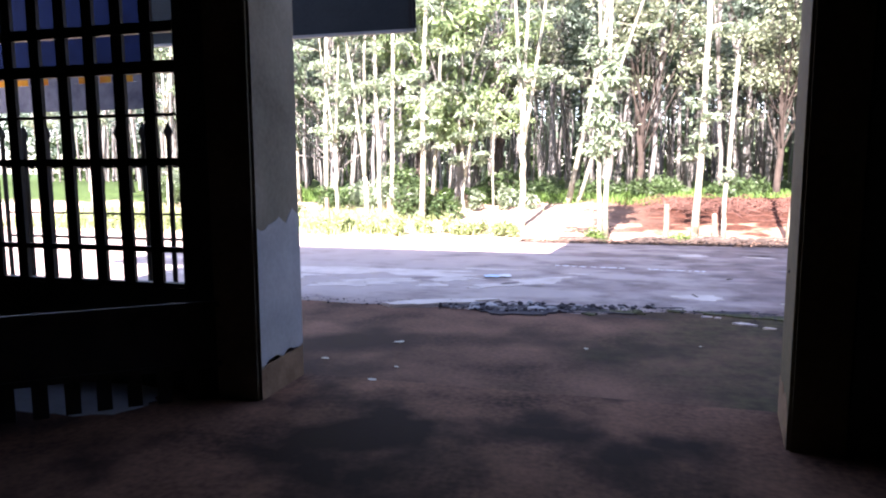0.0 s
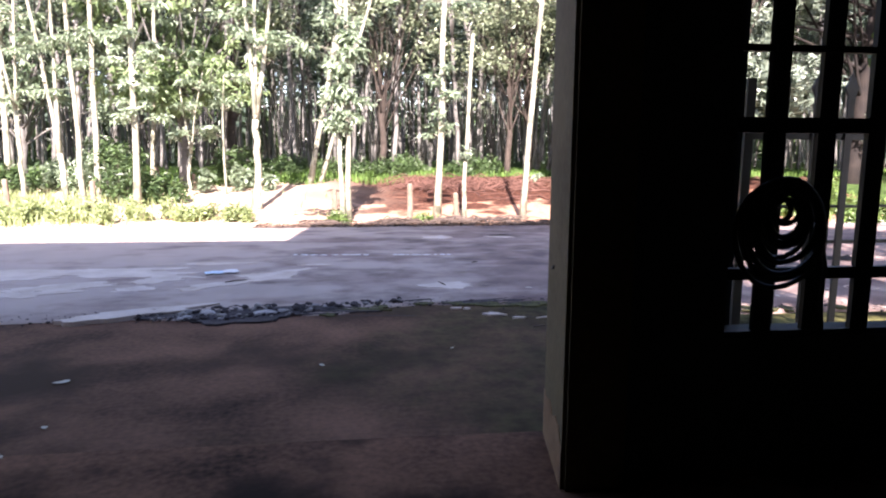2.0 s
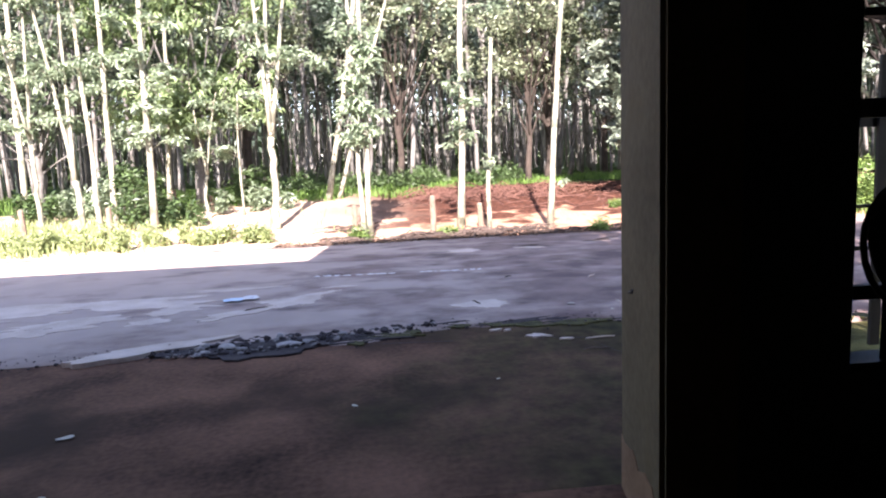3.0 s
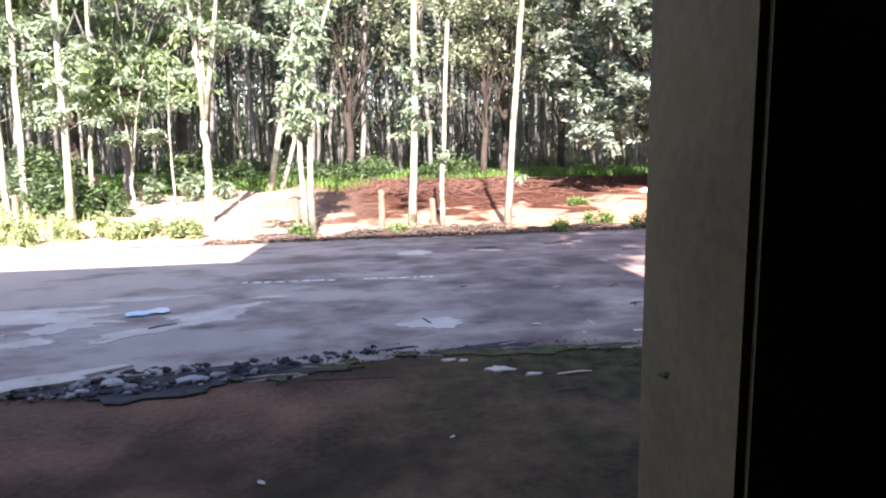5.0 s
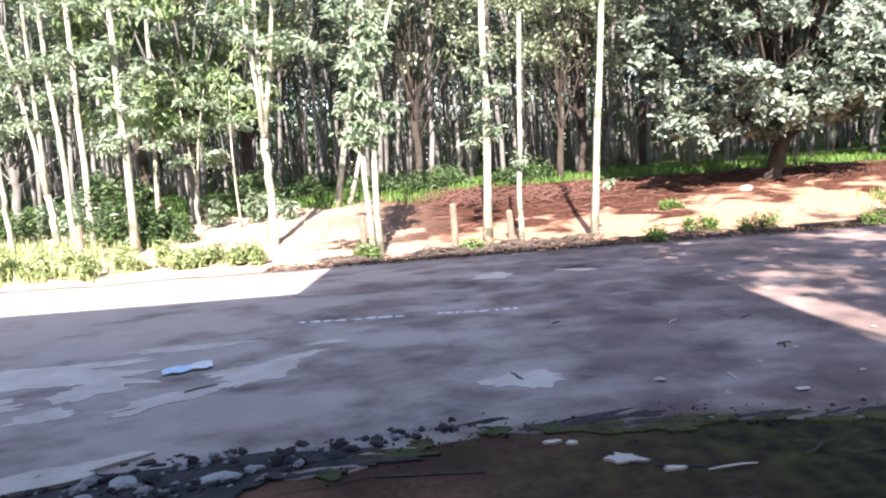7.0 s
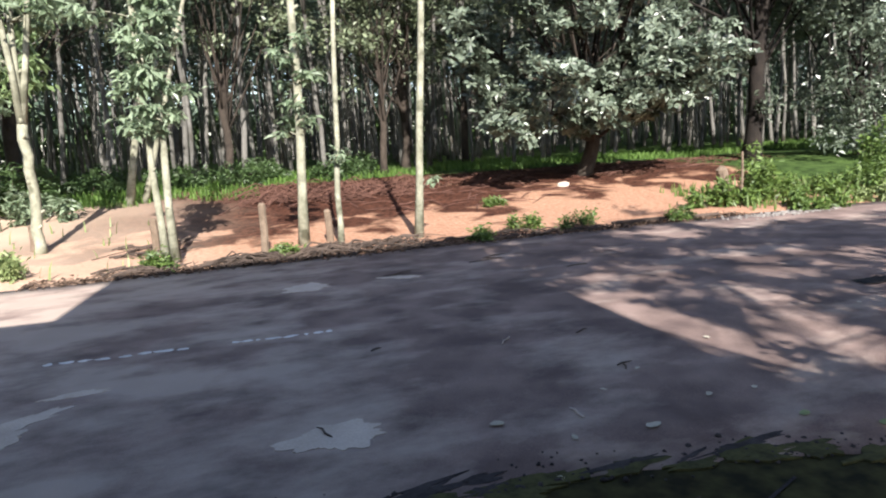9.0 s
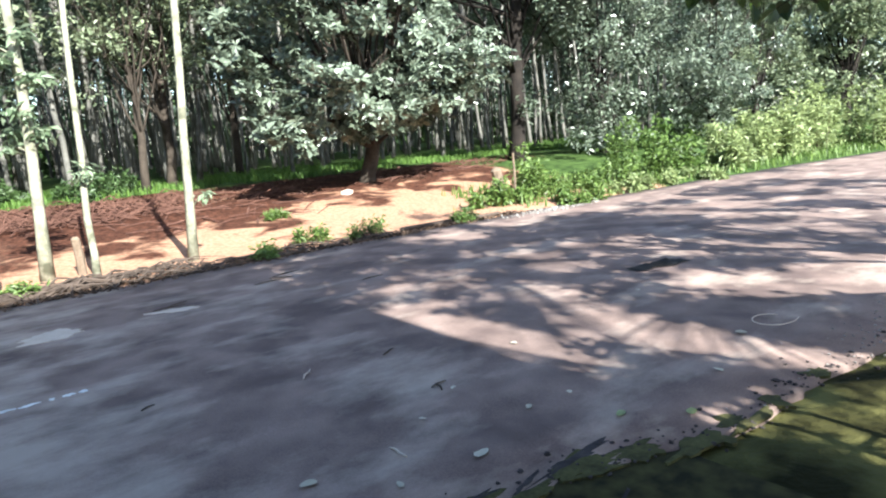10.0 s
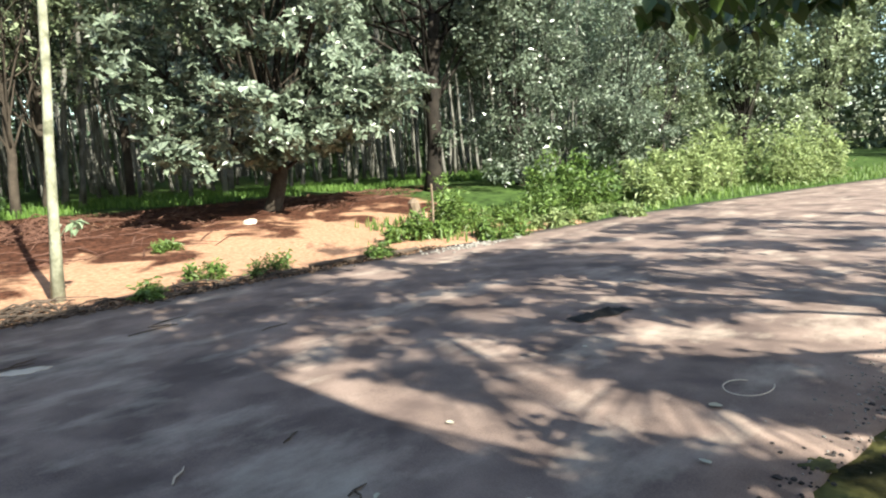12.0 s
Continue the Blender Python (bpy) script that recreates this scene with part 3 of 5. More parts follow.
def build_signboard():
    board = empty("signboard", (-2.3, 6.78, 2.93), "dark back of a large sheet-iron signboard outside the shed", "signboard")
    part("panel", Shape().box((-6.9, -0.012, 0.03), (0.0, 0.012, 1.25)).mesh("panel", TIN), board)
    part("lip", Shape().box((-6.9, -0.03, 0.0), (0.0, 0.016, 0.028)).mesh("lip", TIN_EDGE), board, "pale folded lower lip")
    for x in (-0.04, -2.3, -4.6, -6.86):
        part("upright", Shape().box((x - 0.02, -0.045, 0.03), (x + 0.02, -0.014, 1.25)).mesh("upright", IRON), board)
    for x in (-1.2, -5.6):
        part("bracket", Shape().tube([(x, -1.93, 0.75), (x, -0.03, 0.75)], [0.025, 0.025], 6).mesh("bracket", IRON), board)
    banner = empty("hanging_banner", (-7.15, 6.715, 2.27), "printed flex banner, blue above an orange band, hung over the signboard", "banner")
    part("blue_field", Shape().box((-2.0, -0.004, 0.42), (1.75, 0.004, 1.5)).mesh("blue_field", FLEX_BLUE), banner)
    for k in range(13):
        part("orange_block", Shape().box((-1.95 + k * 0.285, -0.006, 0.30), (-1.80 + k * 0.285, 0.004, 0.416)).mesh("orange_block", FLEX_ORANGE), banner, "orange printed block")
        part("pale_block", Shape().box((-1.798 + k * 0.285, -0.005, 0.30), (-1.667 + k * 0.285, 0.004, 0.416)).mesh("pale_block", FLEX_GREY), banner)
    part("grey_band", Shape().box((-2.0, -0.004, 0.0), (1.75, 0.004, 0.298)).mesh("grey_band", FLEX_GREY), banner)
    for x in (-1.9, 1.65):
        part("cord", Shape().tube([(x, 0, 1.48), (x, 0.05, 1.56)], [0.006, 0.006], 5).mesh("cord", IRON), banner)


# ---------------------------------------------------------------- plants
def stem(sh, base, top, r0, r1, rng, bow=0.15, steps=7, sides=7):
    """A slightly crooked tapered stem; returns its points."""
    b, t = Vector(base), Vector(top)
    side = Vector((rng.uniform(-1, 1), rng.uniform(-1, 1), 0)) * bow
    pts = []
    for i in range(steps + 1):
        k = i / steps
        p = b.lerp(t, k) + side * math.sin(k * math.pi) + Vector((rng.uniform(-1, 1), rng.uniform(-1, 1), 0)) * r0 * 0.35 * (0 < i < steps)
        pts.append(p)
    sh.tube(pts, [(r0 + (r1 - r0) * (i / steps)) * (1.35 if i == 0 else 1) for i in range(steps + 1)], sides)
    return pts


def rubber_tree(seed, height, bark, leaf, crown_from, leaves, label, group, forks=2, r0=0.085, leaf_size=0.17, crown_radius=1.5, low_tufts=0, name="rubber_tree", lean=0.25):
    rng, nrg = random.Random(seed), np.random.default_rng(seed)
    tree = empty(name, (0, 0, 0), label, "tree", group)
    sh = Shape()
    top = Vector((rng.uniform(-lean, lean), rng.uniform(-lean, lean), height * 0.55))
    trunk = stem(sh, (0, 0, -0.15), top, r0, r0 * 0.72, rng, 0.12)
    points = []
    for k in range(forks):
        a = rng.uniform(0, 6.28) + k * 2.4
        reach = rng.uniform(0.35, 1.0) * crown_radius * 0.55
        end = top + Vector((math.cos(a) * reach, math.sin(a) * reach, height * rng.uniform(0.38, 0.5)))
        limb = stem(sh, trunk[-2 if k else -1], end, r0 * 0.6, r0 * 0.18, rng, 0.2, 6, 6)
        for p in limb[1:]:
            for _ in range(2):
                b = rng.uniform(0, 6.28)
                tip = p + Vector((math.cos(b), math.sin(b), rng.uniform(0.0, 0.7))) * rng.uniform(0.5, 1.0) * crown_radius * 0.7
                sh.tube([p, p.lerp(tip, 0.5) + Vector((0, 0, 0.08)), tip], [r0 * 0.16, r0 * 0.1, r0 * 0.04], 4)
                points.append(tip)
    points = [p for p in points if p.z > crown_from] or points
    part("trunk", sh.mesh("trunk", bark, True), tree)
    each = max(8, leaves // max(1, len(points)))
    cloud = [blob_points(nrg, p, crown_radius * rng.uniform(0.26, 0.48), each, 0.75, 0.2) for p in points]
    for _ in range(low_tufts):
        p = trunk[rng.randint(2, len(trunk) - 1)]
        cloud.append(blob_points(nrg, p + Vector((rng.uniform(-0.25, 0.25), rng.uniform(-0.25, 0.1), 0)), rng.uniform(0.2, 0.42), 38, 1.0, 0.2))
    part("crown", leaf_mesh("crown", np.concatenate(cloud), nrg, leaf_size, leaf), tree)
    return tree


def broad_tree(seed, label, trunk_r, fork_z, clumps, leaf, bark, leaf_size, per, name="tree", category="tree", lean=(0, 0), width=0.5, droop=0.3, sprays=(), limbs=(), whorls=0):
    """A tree with a stout trunk, a limb to every clump and leaves round each limb's end."""
    rng, nrg = random.Random(seed), np.random.default_rng(seed)
    tree = empty(name, (0, 0, 0), label, category)
    sh = Shape()
    fork = Vector((lean[0], lean[1], fork_z))
    trunk = stem(sh, (0, 0, -0.2), fork, trunk_r, trunk_r * 0.75, rng, trunk_r * 0.6, 6, 10)
    cloud = []
    for (x, y, z, r) in clumps:
        c = Vector((x, y, z))
        start = trunk[rng.randint(3, len(trunk) - 1)]
        pts = stem(sh, start, c, trunk_r * 0.24, trunk_r * 0.06, rng, 0.25, 6, 6)
        for _ in range(4):
            tip = c + Vector((rng.uniform(-1, 1), rng.uniform(-1, 1), rng.uniform(-0.6, 0.8))) * r * 0.85
            sh.tube([pts[-2], pts[-2].lerp(tip, 0.55), tip], [trunk_r * 0.1, trunk_r * 0.07, 0.008], 5)
        n = int(per * r * r)
        for _ in range(max(3, int(r * 5))):
            q = np.array(c) + nrg.normal(0, 0.42, 3) * r
            cloud.append(blob_points(nrg, q, r * rng.uniform(0.35, 0.6), max(6, n // max(3, int(r * 5))), 0.8, 0.35))
    for (x, y, z, r) in sprays:
        tip = Vector((x, y, z))
        root = min((Vector(k[:3]) for k in clumps), key=lambda k: (k - tip).length)
        middle = root.lerp(tip, 0.5) + Vector((0, 0, 0.1 * r))
        sh.tube([root, middle, tip], [0.016, 0.011, 0.004], 4)
        cloud.append(blob_points(nrg, np.array(tip), r, int(430 * r * r), 0.7, 0.2))
    for pts, r0, r1 in limbs:
        sh.tube(pts, list(np.linspace(r0, r1, len(pts))), 7)
    part("trunk", sh.mesh("trunk", bark, True), tree)
    cloud = np.concatenate(cloud)
    part("crown", rosette_mesh("crown", cloud[::whorls], nrg, leaf_size, leaf) if whorls else leaf_mesh("crown", cloud, nrg, leaf_size, leaf, width, droop), tree)
    return tree


def bush(seed, rx, ry, h, leaf, leaf_size, n, label, name="bush", width=0.4):
    rng, nrg = random.Random(seed), np.random.default_rng(seed)
    thing = empty(name, (0, 0, 0), label, "bush")
    sh, cloud = Shape(), []
    k = max(5, int(rx * ry * 7))
    for _ in range(k):
        a, r = rng.uniform(0, 6.28), math.sqrt(rng.uniform(0, 1))
        x, y = math.cos(a) * r * rx, math.sin(a) * r * ry
        z = h * (1.05 - 0.55 * r * r) * rng.uniform(0.55, 1.0)
        sh.tube([(x * 0.5, y * 0.5, -0.06), (x * 0.8, y * 0.8, z * 0.5), (x, y, z)], [0.014, 0.010, 0.005], 4)
        for zz in (z, z * 0.62, z * 0.3):
            cloud.append(blob_points(nrg, (x, y, zz), 0.24 * (rx + ry + h) / 3 + 0.10, n // (3 * k), 0.9, 0.15))
    tagged(part("woody_base", sh.mesh("woody_base", STICK), thing), kind="stuff")
    pts = np.concatenate(cloud)
    pts[:, 2] = np.abs(pts[:, 2]) + 0.01
    part("foliage", leaf_mesh("foliage", pts, nrg, leaf_size, leaf, width, 0.0, 0.5), thing)
    return thing


def grass_mesh(name, spots, nrg, height, material):
    """Upright bent blades."""
    c = np.asarray(spots, float)
    n = len(c)
    a = nrg.uniform(0, 6.28, n)
    h = height * nrg.uniform(0.5, 1.3, n)
    w = 0.010 + 0.014 * nrg.uniform(0, 1, n)
    lean = nrg.uniform(0.1, 0.6, n) * h
    side = np.stack([np.cos(a), np.sin(a), np.zeros(n)], 1) * w[:, None]
    out = np.stack([-np.sin(a), np.cos(a), np.zeros(n)], 1)
    mid = c + out * (lean * 0.35)[:, None] + np.stack([np.zeros(n), np.zeros(n), h * 0.6], 1)
    tip = c + out * lean[:, None] + np.stack([np.zeros(n), np.zeros(n), h], 1)
    v = np.stack([c - side, c + side, mid + side * 0.7, mid - side * 0.7, tip], 1).reshape(-1, 3)
    k = np.arange(n)[:, None] * 5
    me = bpy.data.meshes.new(name)
    me.from_pydata(v.tolist(), [], (k + (0, 1, 2)).tolist() + (k + (0, 2, 3)).tolist() + (k + (3, 2, 4)).tolist())
    me.materials.append(material)
    return me


def stand(tree, x, y, turn=0.0, scale=1.0):
    return pose(x, y, ground_height(x, y), 0, 0, turn) @ Matrix.Scale(scale, 4)


def place(tree, x, y, turn=0.0):
    tree.location = (x, y, ground_height(x, y))
    tree.rotation_euler = (0, 0, radians(turn))
    return tree


def build_forest():
    rng = random.Random(11)
    kinds = [rubber_tree(100 + i, rng.uniform(9.5, 12.5), BARK_GREY, LEAF_RUBBER, 3.9, 1350, "slender grey rubber tree in the plantation rows", "plantation rubber trees",
                         forks=3, r0=0.066 + 0.008 * i, leaf_size=0.22, crown_radius=2.2, lean=0.5) for i in range(5)]
    spots = []
    for row in range(14):
        y = 27.0 + row * 2.2
        x = -26 + rng.uniform(0, 2) - row * 0.4
        while x < 14 + y * 0.95:
            spots.append((x + rng.uniform(-0.5, 0.5), y + rng.uniform(-0.7, 0.7)))
            x += rng.uniform(1.7, 2.7) + row * 0.05
    spots.sort(key=lambda p: (p[0] - 3) ** 2 * 0.6 + p[1] ** 2)
    used, wood, green = set(), [], []
    for i, (x, y) in enumerate(spots):
        k, turn = rng.randrange(5), rng.uniform(0, 360)
        if k not in used:
            used.add(k)
            place(kinds[k], x, y, turn)
        elif i < 285:
            copy_thing(kinds[k], stand(kinds[k], x, y, turn))
        else:
            (wood if i % 2 else green).append((kinds[k], np.array(stand(kinds[k], x, y, turn))))
    for name, which, label in (("far_grove", wood, "grey rubber trees further back in the plantation"), ("far_grove_edge", green, "leafy rubber trees further back in the plantation")):
        for child, bark in ((0, True), (1, False)):
            verts, faces, at = [], [], 0
            for tree, m in which:
                me = tree.children[child].data
                v = np.empty(len(me.vertices) * 3)
                me.vertices.foreach_get("co", v)
                verts.append(v.reshape(-1, 3) @ m[:3, :3].T + m[:3, 3])
                faces += [tuple(q + at for q in p.vertices) for p in me.polygons]
                at += len(me.vertices)
            me = bpy.data.meshes.new(name)
            me.from_pydata(np.concatenate(verts).tolist(), [], faces)
            me.materials.append(BARK_GREY if bark else LEAF_RUBBER)
            tagged(new(name + ("_trunks" if bark else "_crowns"), me), label, "woods", kind="stuff")
    # the depth of the plantation, past counting
    nrg = np.random.default_rng(5)
    sh = Shape()
    for _ in range(700):
        x, y = rng.uniform(-60, 95), rng.uniform(57, 72)
        z = ground_height(x, y)
        sh.tube([(x, y, z - 0.2), (x + rng.uniform(-0.3, 0.3), y, z + 5), (x + rng.uniform(-0.8, 0.8), y, z + 11)], [0.11, 0.09, 0.05], 5)
    tagged(new("far_trunks", sh.mesh("far_trunks", BARK_GREY)), "grey trunks deep in the plantation", "woods", kind="stuff")
    pts = nrg.uniform((-80, 66, 4.0), (115, 88, 20), (52000, 3))
    tagged(new("far_foliage", leaf_mesh("far_foliage", pts, nrg, 1.15, LEAF_RUBBER)), "dark closed foliage deep in the plantation", "woods", kind="stuff")
    pts = nrg.uniform((-75, 70, 0.2), (110, 88, 6.5), (46000, 3))
    tagged(new("far_understory", leaf_mesh("far_understory", pts, nrg, 0.95, LEAF_SHADE)), "dark undergrowth closing the plantation rows", "woods", kind="stuff")
    pts = nrg.uniform((64, -30, 0.2), (95, 60, 21), (46000, 3))
    tagged(new("far_woods_east", leaf_mesh("far_woods_east", pts, nrg, 1.0, LEAF_GREY)), "leafy green woods beyond the bend of the road", "woods", kind="stuff")
    pts = nrg.uniform((-60, 31, 5.0), (80, 58, 13), (52000, 3))
    tagged(new("canopy_foliage", leaf_mesh("canopy_foliage", pts, nrg, 0.36, LEAF_RUBBER)), "closed leaf canopy over the plantation rows", "woods", kind="stuff")


def build_roadside_trees():
    """Slender pale trees along the far verge: place, then stems of (start x, lean at the top, height, radius, fork height, fork leans), tuft heights and leafiness."""
    label = "slender pale-barked young tree with sparse leaf tufts on the verge"
    forked = "pale young tree with several stems and leaf tufts on the verge"
    rows = [(3.24, 16.0, [(0, 0.62, 9.0, 0.068, 0, ())], (0.75,), 0.08), (1.36, 16.4, [(0, 0.15, 8.5, 0.08, 0, ())], (1.75, 2.05, 2.5, 3.0), 0.45),
            (-0.6, 15.9, [(0, 0.02, 8.0, 0.06, 0, ()), (-0.13, -0.1, 6.5, 0.055, 0, ())], (1.9, 2.1, 2.4, 2.7, 3.0, 3.3, 3.7, 4.1), 0.5),
            (-1.9, 21.8, [(0, 1.55, 8.5, 0.085, 0, ())], (), 0.3), (-1.62, 22.1, [(0, 2.1, 7.0, 0.065, 0, ())], (3.4,), 0.4),
            (-2.8, 17.7, [(0, 0.16, 9.0, 0.088, 2.1, (-0.75, 0.1, 0.62))], (3.0,), 0.3), (-5.6, 17.9, [(0, 0.25, 8.5, 0.08, 0, ())], (1.9, 2.3, 2.8, 3.3, 3.9), 0.7),
            (-6.65, 18.5, [(0, 0.1, 8.5, 0.07, 0, ()), (-0.36, -0.2, 8.0, 0.065, 0, ())], (3.2, 3.8), 0.5), (-7.6, 18.8, [(0, 0.0, 8.0, 0.08, 1.2, (-0.9, 0.3))], (2.6, 3.1), 0.5),
            (-4.75, 19.6, [(0, 0.1, 3.4, 0.042, 1.1, (-0.4, 0.35))], (1.6, 2.1, 2.7), 1.0), (-3.95, 19.9, [(0, 0.05, 3.1, 0.03, 0, ())], (1.5, 2.2, 2.6), 1.0),
            (-9.45, 20.1, [(0, 0.2, 8.5, 0.085, 0, ())], (2.5, 3.4), 0.6), (-8.55, 18.9, [(0, -0.2, 8.0, 0.06, 2.2, (-0.5, 0.4))], (2.4,), 0.7), (-6.0, 20.4, [(0, 0.4, 8.0, 0.06, 0, ())], (2.6, 3.2), 0.6),
            (-11.2, 21.6, [(0, 0.0, 8.5, 0.085, 0, ())], (3.0,), 0.6), (-10.6, 18.8, [(0, -0.2, 8.5, 0.07, 2.5, (-0.5, 0.4))], (2.0, 3.0), 0.7), (-12.6, 18.0, [(0, 0.2, 8.5, 0.07, 2.4, (-0.6, 0.1, 0.7))], (3.0,), 0.7),
            (-14.5, 18.9, [(0, 0.1, 8.5, 0.065, 3.0, (-0.4, 0.5))], (3.0,), 0.7), (-16.8, 18.2, [(0, 0.3, 9.0, 0.07, 2.5, (-0.6, 0.1, 0.7))], (3.0,), 0.7), (-19.5, 18.8, [(0, 0.0, 9.0, 0.07, 2.6, (-0.6, 0.6))], (3.0,), 0.7)]
    for i, (x, y, stems, tufts, leafy) in enumerate(rows):
        rng, nrg = random.Random(300 + i), np.random.default_rng(300 + i)
        tree = empty("roadside_tree", (x, y, ground_height(x, y)), forked if len(stems) > 1 or stems[0][4] else label, "tree", "young trees along the verge")
        sh, cloud = Shape(), []

        def sprig(p, lo, hi, n):
            a = rng.uniform(0, 6.28)
            reach = rng.uniform(lo, hi)
            tip = p + Vector((math.cos(a) * reach, math.sin(a) * reach, rng.uniform(-0.05, 0.3)))
            sh.tube([p, p.lerp(tip, 0.6) + Vector((0, 0, 0.06)), tip], [0.011, 0.008, 0.004], 4)
            cloud.append(blob_points(nrg, tip, rng.uniform(0.16, 0.36), n, 0.5, 0.1))
        for start, lean, h, r, fork, leans in stems:
            top = fork if fork else h
            at = Vector((start + lean * top / h, rng.uniform(-0.1, 0.1), top))
            pts = stem(sh, (start, 0, -0.1), at, r, r * (0.85 if fork else 0.5), rng, 0.07, 9, 9)
            ends = list(pts)
            for dx in leans:
                ends += stem(sh, at, Vector((start + lean + dx, rng.uniform(-0.3, 0.3), h * rng.uniform(0.92, 1.05))), r * 0.62, r * 0.25, rng, 0.13, 8, 7)[1:]
            # knots where limbs were lopped
            for p in ends[1:-1]:
                if rng.random() < 0.6:
                    a = rng.uniform(0, 6.28)
                    sh.tube([p, p + Vector((math.cos(a) * r * 1.5, math.sin(a) * r * 1.5, r * 0.9))], [r * 0.45, r * 0.25], 6)
            for p in ends:
                if p.z > 3.4 and rng.random() < leafy:
                    for _ in range(3):
                        sprig(p, 0.25, 0.9, 60)
            for z in tufts:
                p = min(ends, key=lambda q: abs(q.z - z))
                for _ in range(3 if leafy > 0.3 else 1):
                    sprig(Vector((p.x, p.y, z)), 0.12, 0.34 if leafy < 0.6 else 0.6, 14 if leafy < 0.1 else 34 if leafy < 0.6 else 52)
        sprig(ends[-1], 0.1, 0.4, 50)
        part("trunk", sh.mesh("trunk", BARK_PALE, True), tree)
        part("crown", leaf_mesh("crown", np.concatenate(cloud), nrg, 0.165, LEAF_YOUNG, 0.38, 0.35), tree)
    # the cut, bare pole
    x, y = 1.91, 15.98
    pole = empty("lopped_pole", (x, y, ground_height(x, y)), "thin lopped pole-like trunk cut off at the top", "tree", "young trees along the verge")
    sh = Shape()
    stem(sh, (0, 0, -0.1), (0.18, 0.1, 3.98), 0.05, 0.036, random.Random(3), 0.05, 9, 8)
    part("trunk", sh.mesh("trunk", BARK_PALE, True), pole)
    nrg = np.random.default_rng(8)
    part("tuft", leaf_mesh("tuft", blob_points(nrg, (0.05, 0, 1.45), 0.2, 60), nrg, 0.12, LEAF_YOUNG), pole)


def build_big_trees():
    rng = random.Random(21)
    clumps = [(rng.uniform(-3.4, 3.2), rng.uniform(-2.2, 1.8), rng.uniform(2.6, 8.0), rng.uniform(1.0, 1.5)) for _ in range(26)]
    clumps += [(-2.6, -1.0, 2.0, 0.9), (-1.4, -1.8, 1.9, 0.8), (1.3, -1.8, 2.3, 0.9), (2.4, -1.4, 2.6, 1.0), (0.5, -2.0, 3.2, 1.1), (-3.0, -0.5, 3.4, 1.1), (0.3, -0.9, 1.75, 0.6), (-0.9, -1.2, 2.6, 0.9), (1.0, -0.8, 1.6, 0.5), (3.2, -0.6, 3.3, 1.1), (0.0, -1.3, 1.9, 0.6), (-0.5, -1.5, 1.6, 0.5), (0.7, -1.4, 1.9, 0.6), (-1.9, -1.7, 1.5, 0.6)]
    clumps += [(rng.uniform(-2.6, 2.3), rng.uniform(-2.9, -1.8), rng.uniform(2.2, 6.8), rng.uniform(0.7, 1.0)) for _ in range(18)]
    clumps += [(rng.uniform(-3.6, 2.4), rng.uniform(-2.4, -0.6), rng.uniform(1.15, 2.2), rng.uniform(0.5, 0.75)) for _ in range(15)]
    place(broad_tree(22, "spreading cashew tree with low glossy grey-green crown", 0.22, 2.0, clumps, LEAF_CASHEW, BARK_BROWN, 0.205, 700, "cashew_tree", lean=(0.15, 0), whorls=7), 9.52, 21.3)
    clumps = [(rng.uniform(-4.2, 4.6), rng.uniform(-2.5, 2.5), rng.uniform(4.8, 10.5), rng.uniform(1.2, 1.9)) for _ in range(24)]
    place(broad_tree(23, "tall dark-trunked tree with a heavy hanging crown", 0.26, 5.5, clumps, LEAF_CASHEW, BARK_DARK, 0.2, 420, "tall_tree", lean=(0.4, 0)), 15.75, 21.85)
    # leafy mass beside it, down to the ground
    for i, (x, y, w, h) in enumerate(((19.2, 21.0, 2.6, 8.0), (23.5, 19.5, 2.7, 7.5), (28.5, 20.5, 3.2, 8.5), (34.5, 19.0, 3.6, 11.0), (42.0, 17.5, 4.2, 13.0), (48.0, 12.5, 4.5, 14.0), (55.0, 5.0, 5.0, 15.0), (58.0, -5.0, 5.0, 15.0), (62.0, 16.0, 5.0, 16.0))):
        clumps = [(rng.uniform(-w, w), rng.uniform(-1.6, 1.6), rng.uniform(0.9, h), rng.uniform(0.9, 1.5)) for _ in range(30 if i < 3 else 46)]
        place(broad_tree(40 + i, "dense grey-green leafy tree hanging low over the verge", 0.16, 2.4, clumps, LEAF_CASHEW if i < 2 else LEAF_GREY, BARK_DARK, 0.17 if i < 3 else 0.3, 420 if i < 3 else 170, "leafy_tree"), x, y)
    clumps = [(rng.uniform(-2.4, 2.6), rng.uniform(-1.6, 1.2), rng.uniform(2.4, 8.0), rng.uniform(0.7, 1.1)) for _ in range(30)]
    place(broad_tree(77, "fresh green tree with drooping leaf sprays behind the verge", 0.14, 2.6, clumps, LEAF_LUSH, BARK_GREY, 0.26, 330, "spray_tree", width=0.34, droop=0.5), -5.3, 21.0)
    clumps = [(rng.uniform(-2.6, 2.4), rng.uniform(-1.4, 1.2), rng.uniform(1.6, 7.5), rng.uniform(0.6, 1.0)) for _ in range(24)]
    place(broad_tree(78, "pale green leafy tree with drooping sprays behind the verge", 0.12, 2.4, clumps, LEAF_YOUNG, BARK_GREY, 0.24, 260, "spray_tree", width=0.36, droop=0.5), -9.6, 21.2)
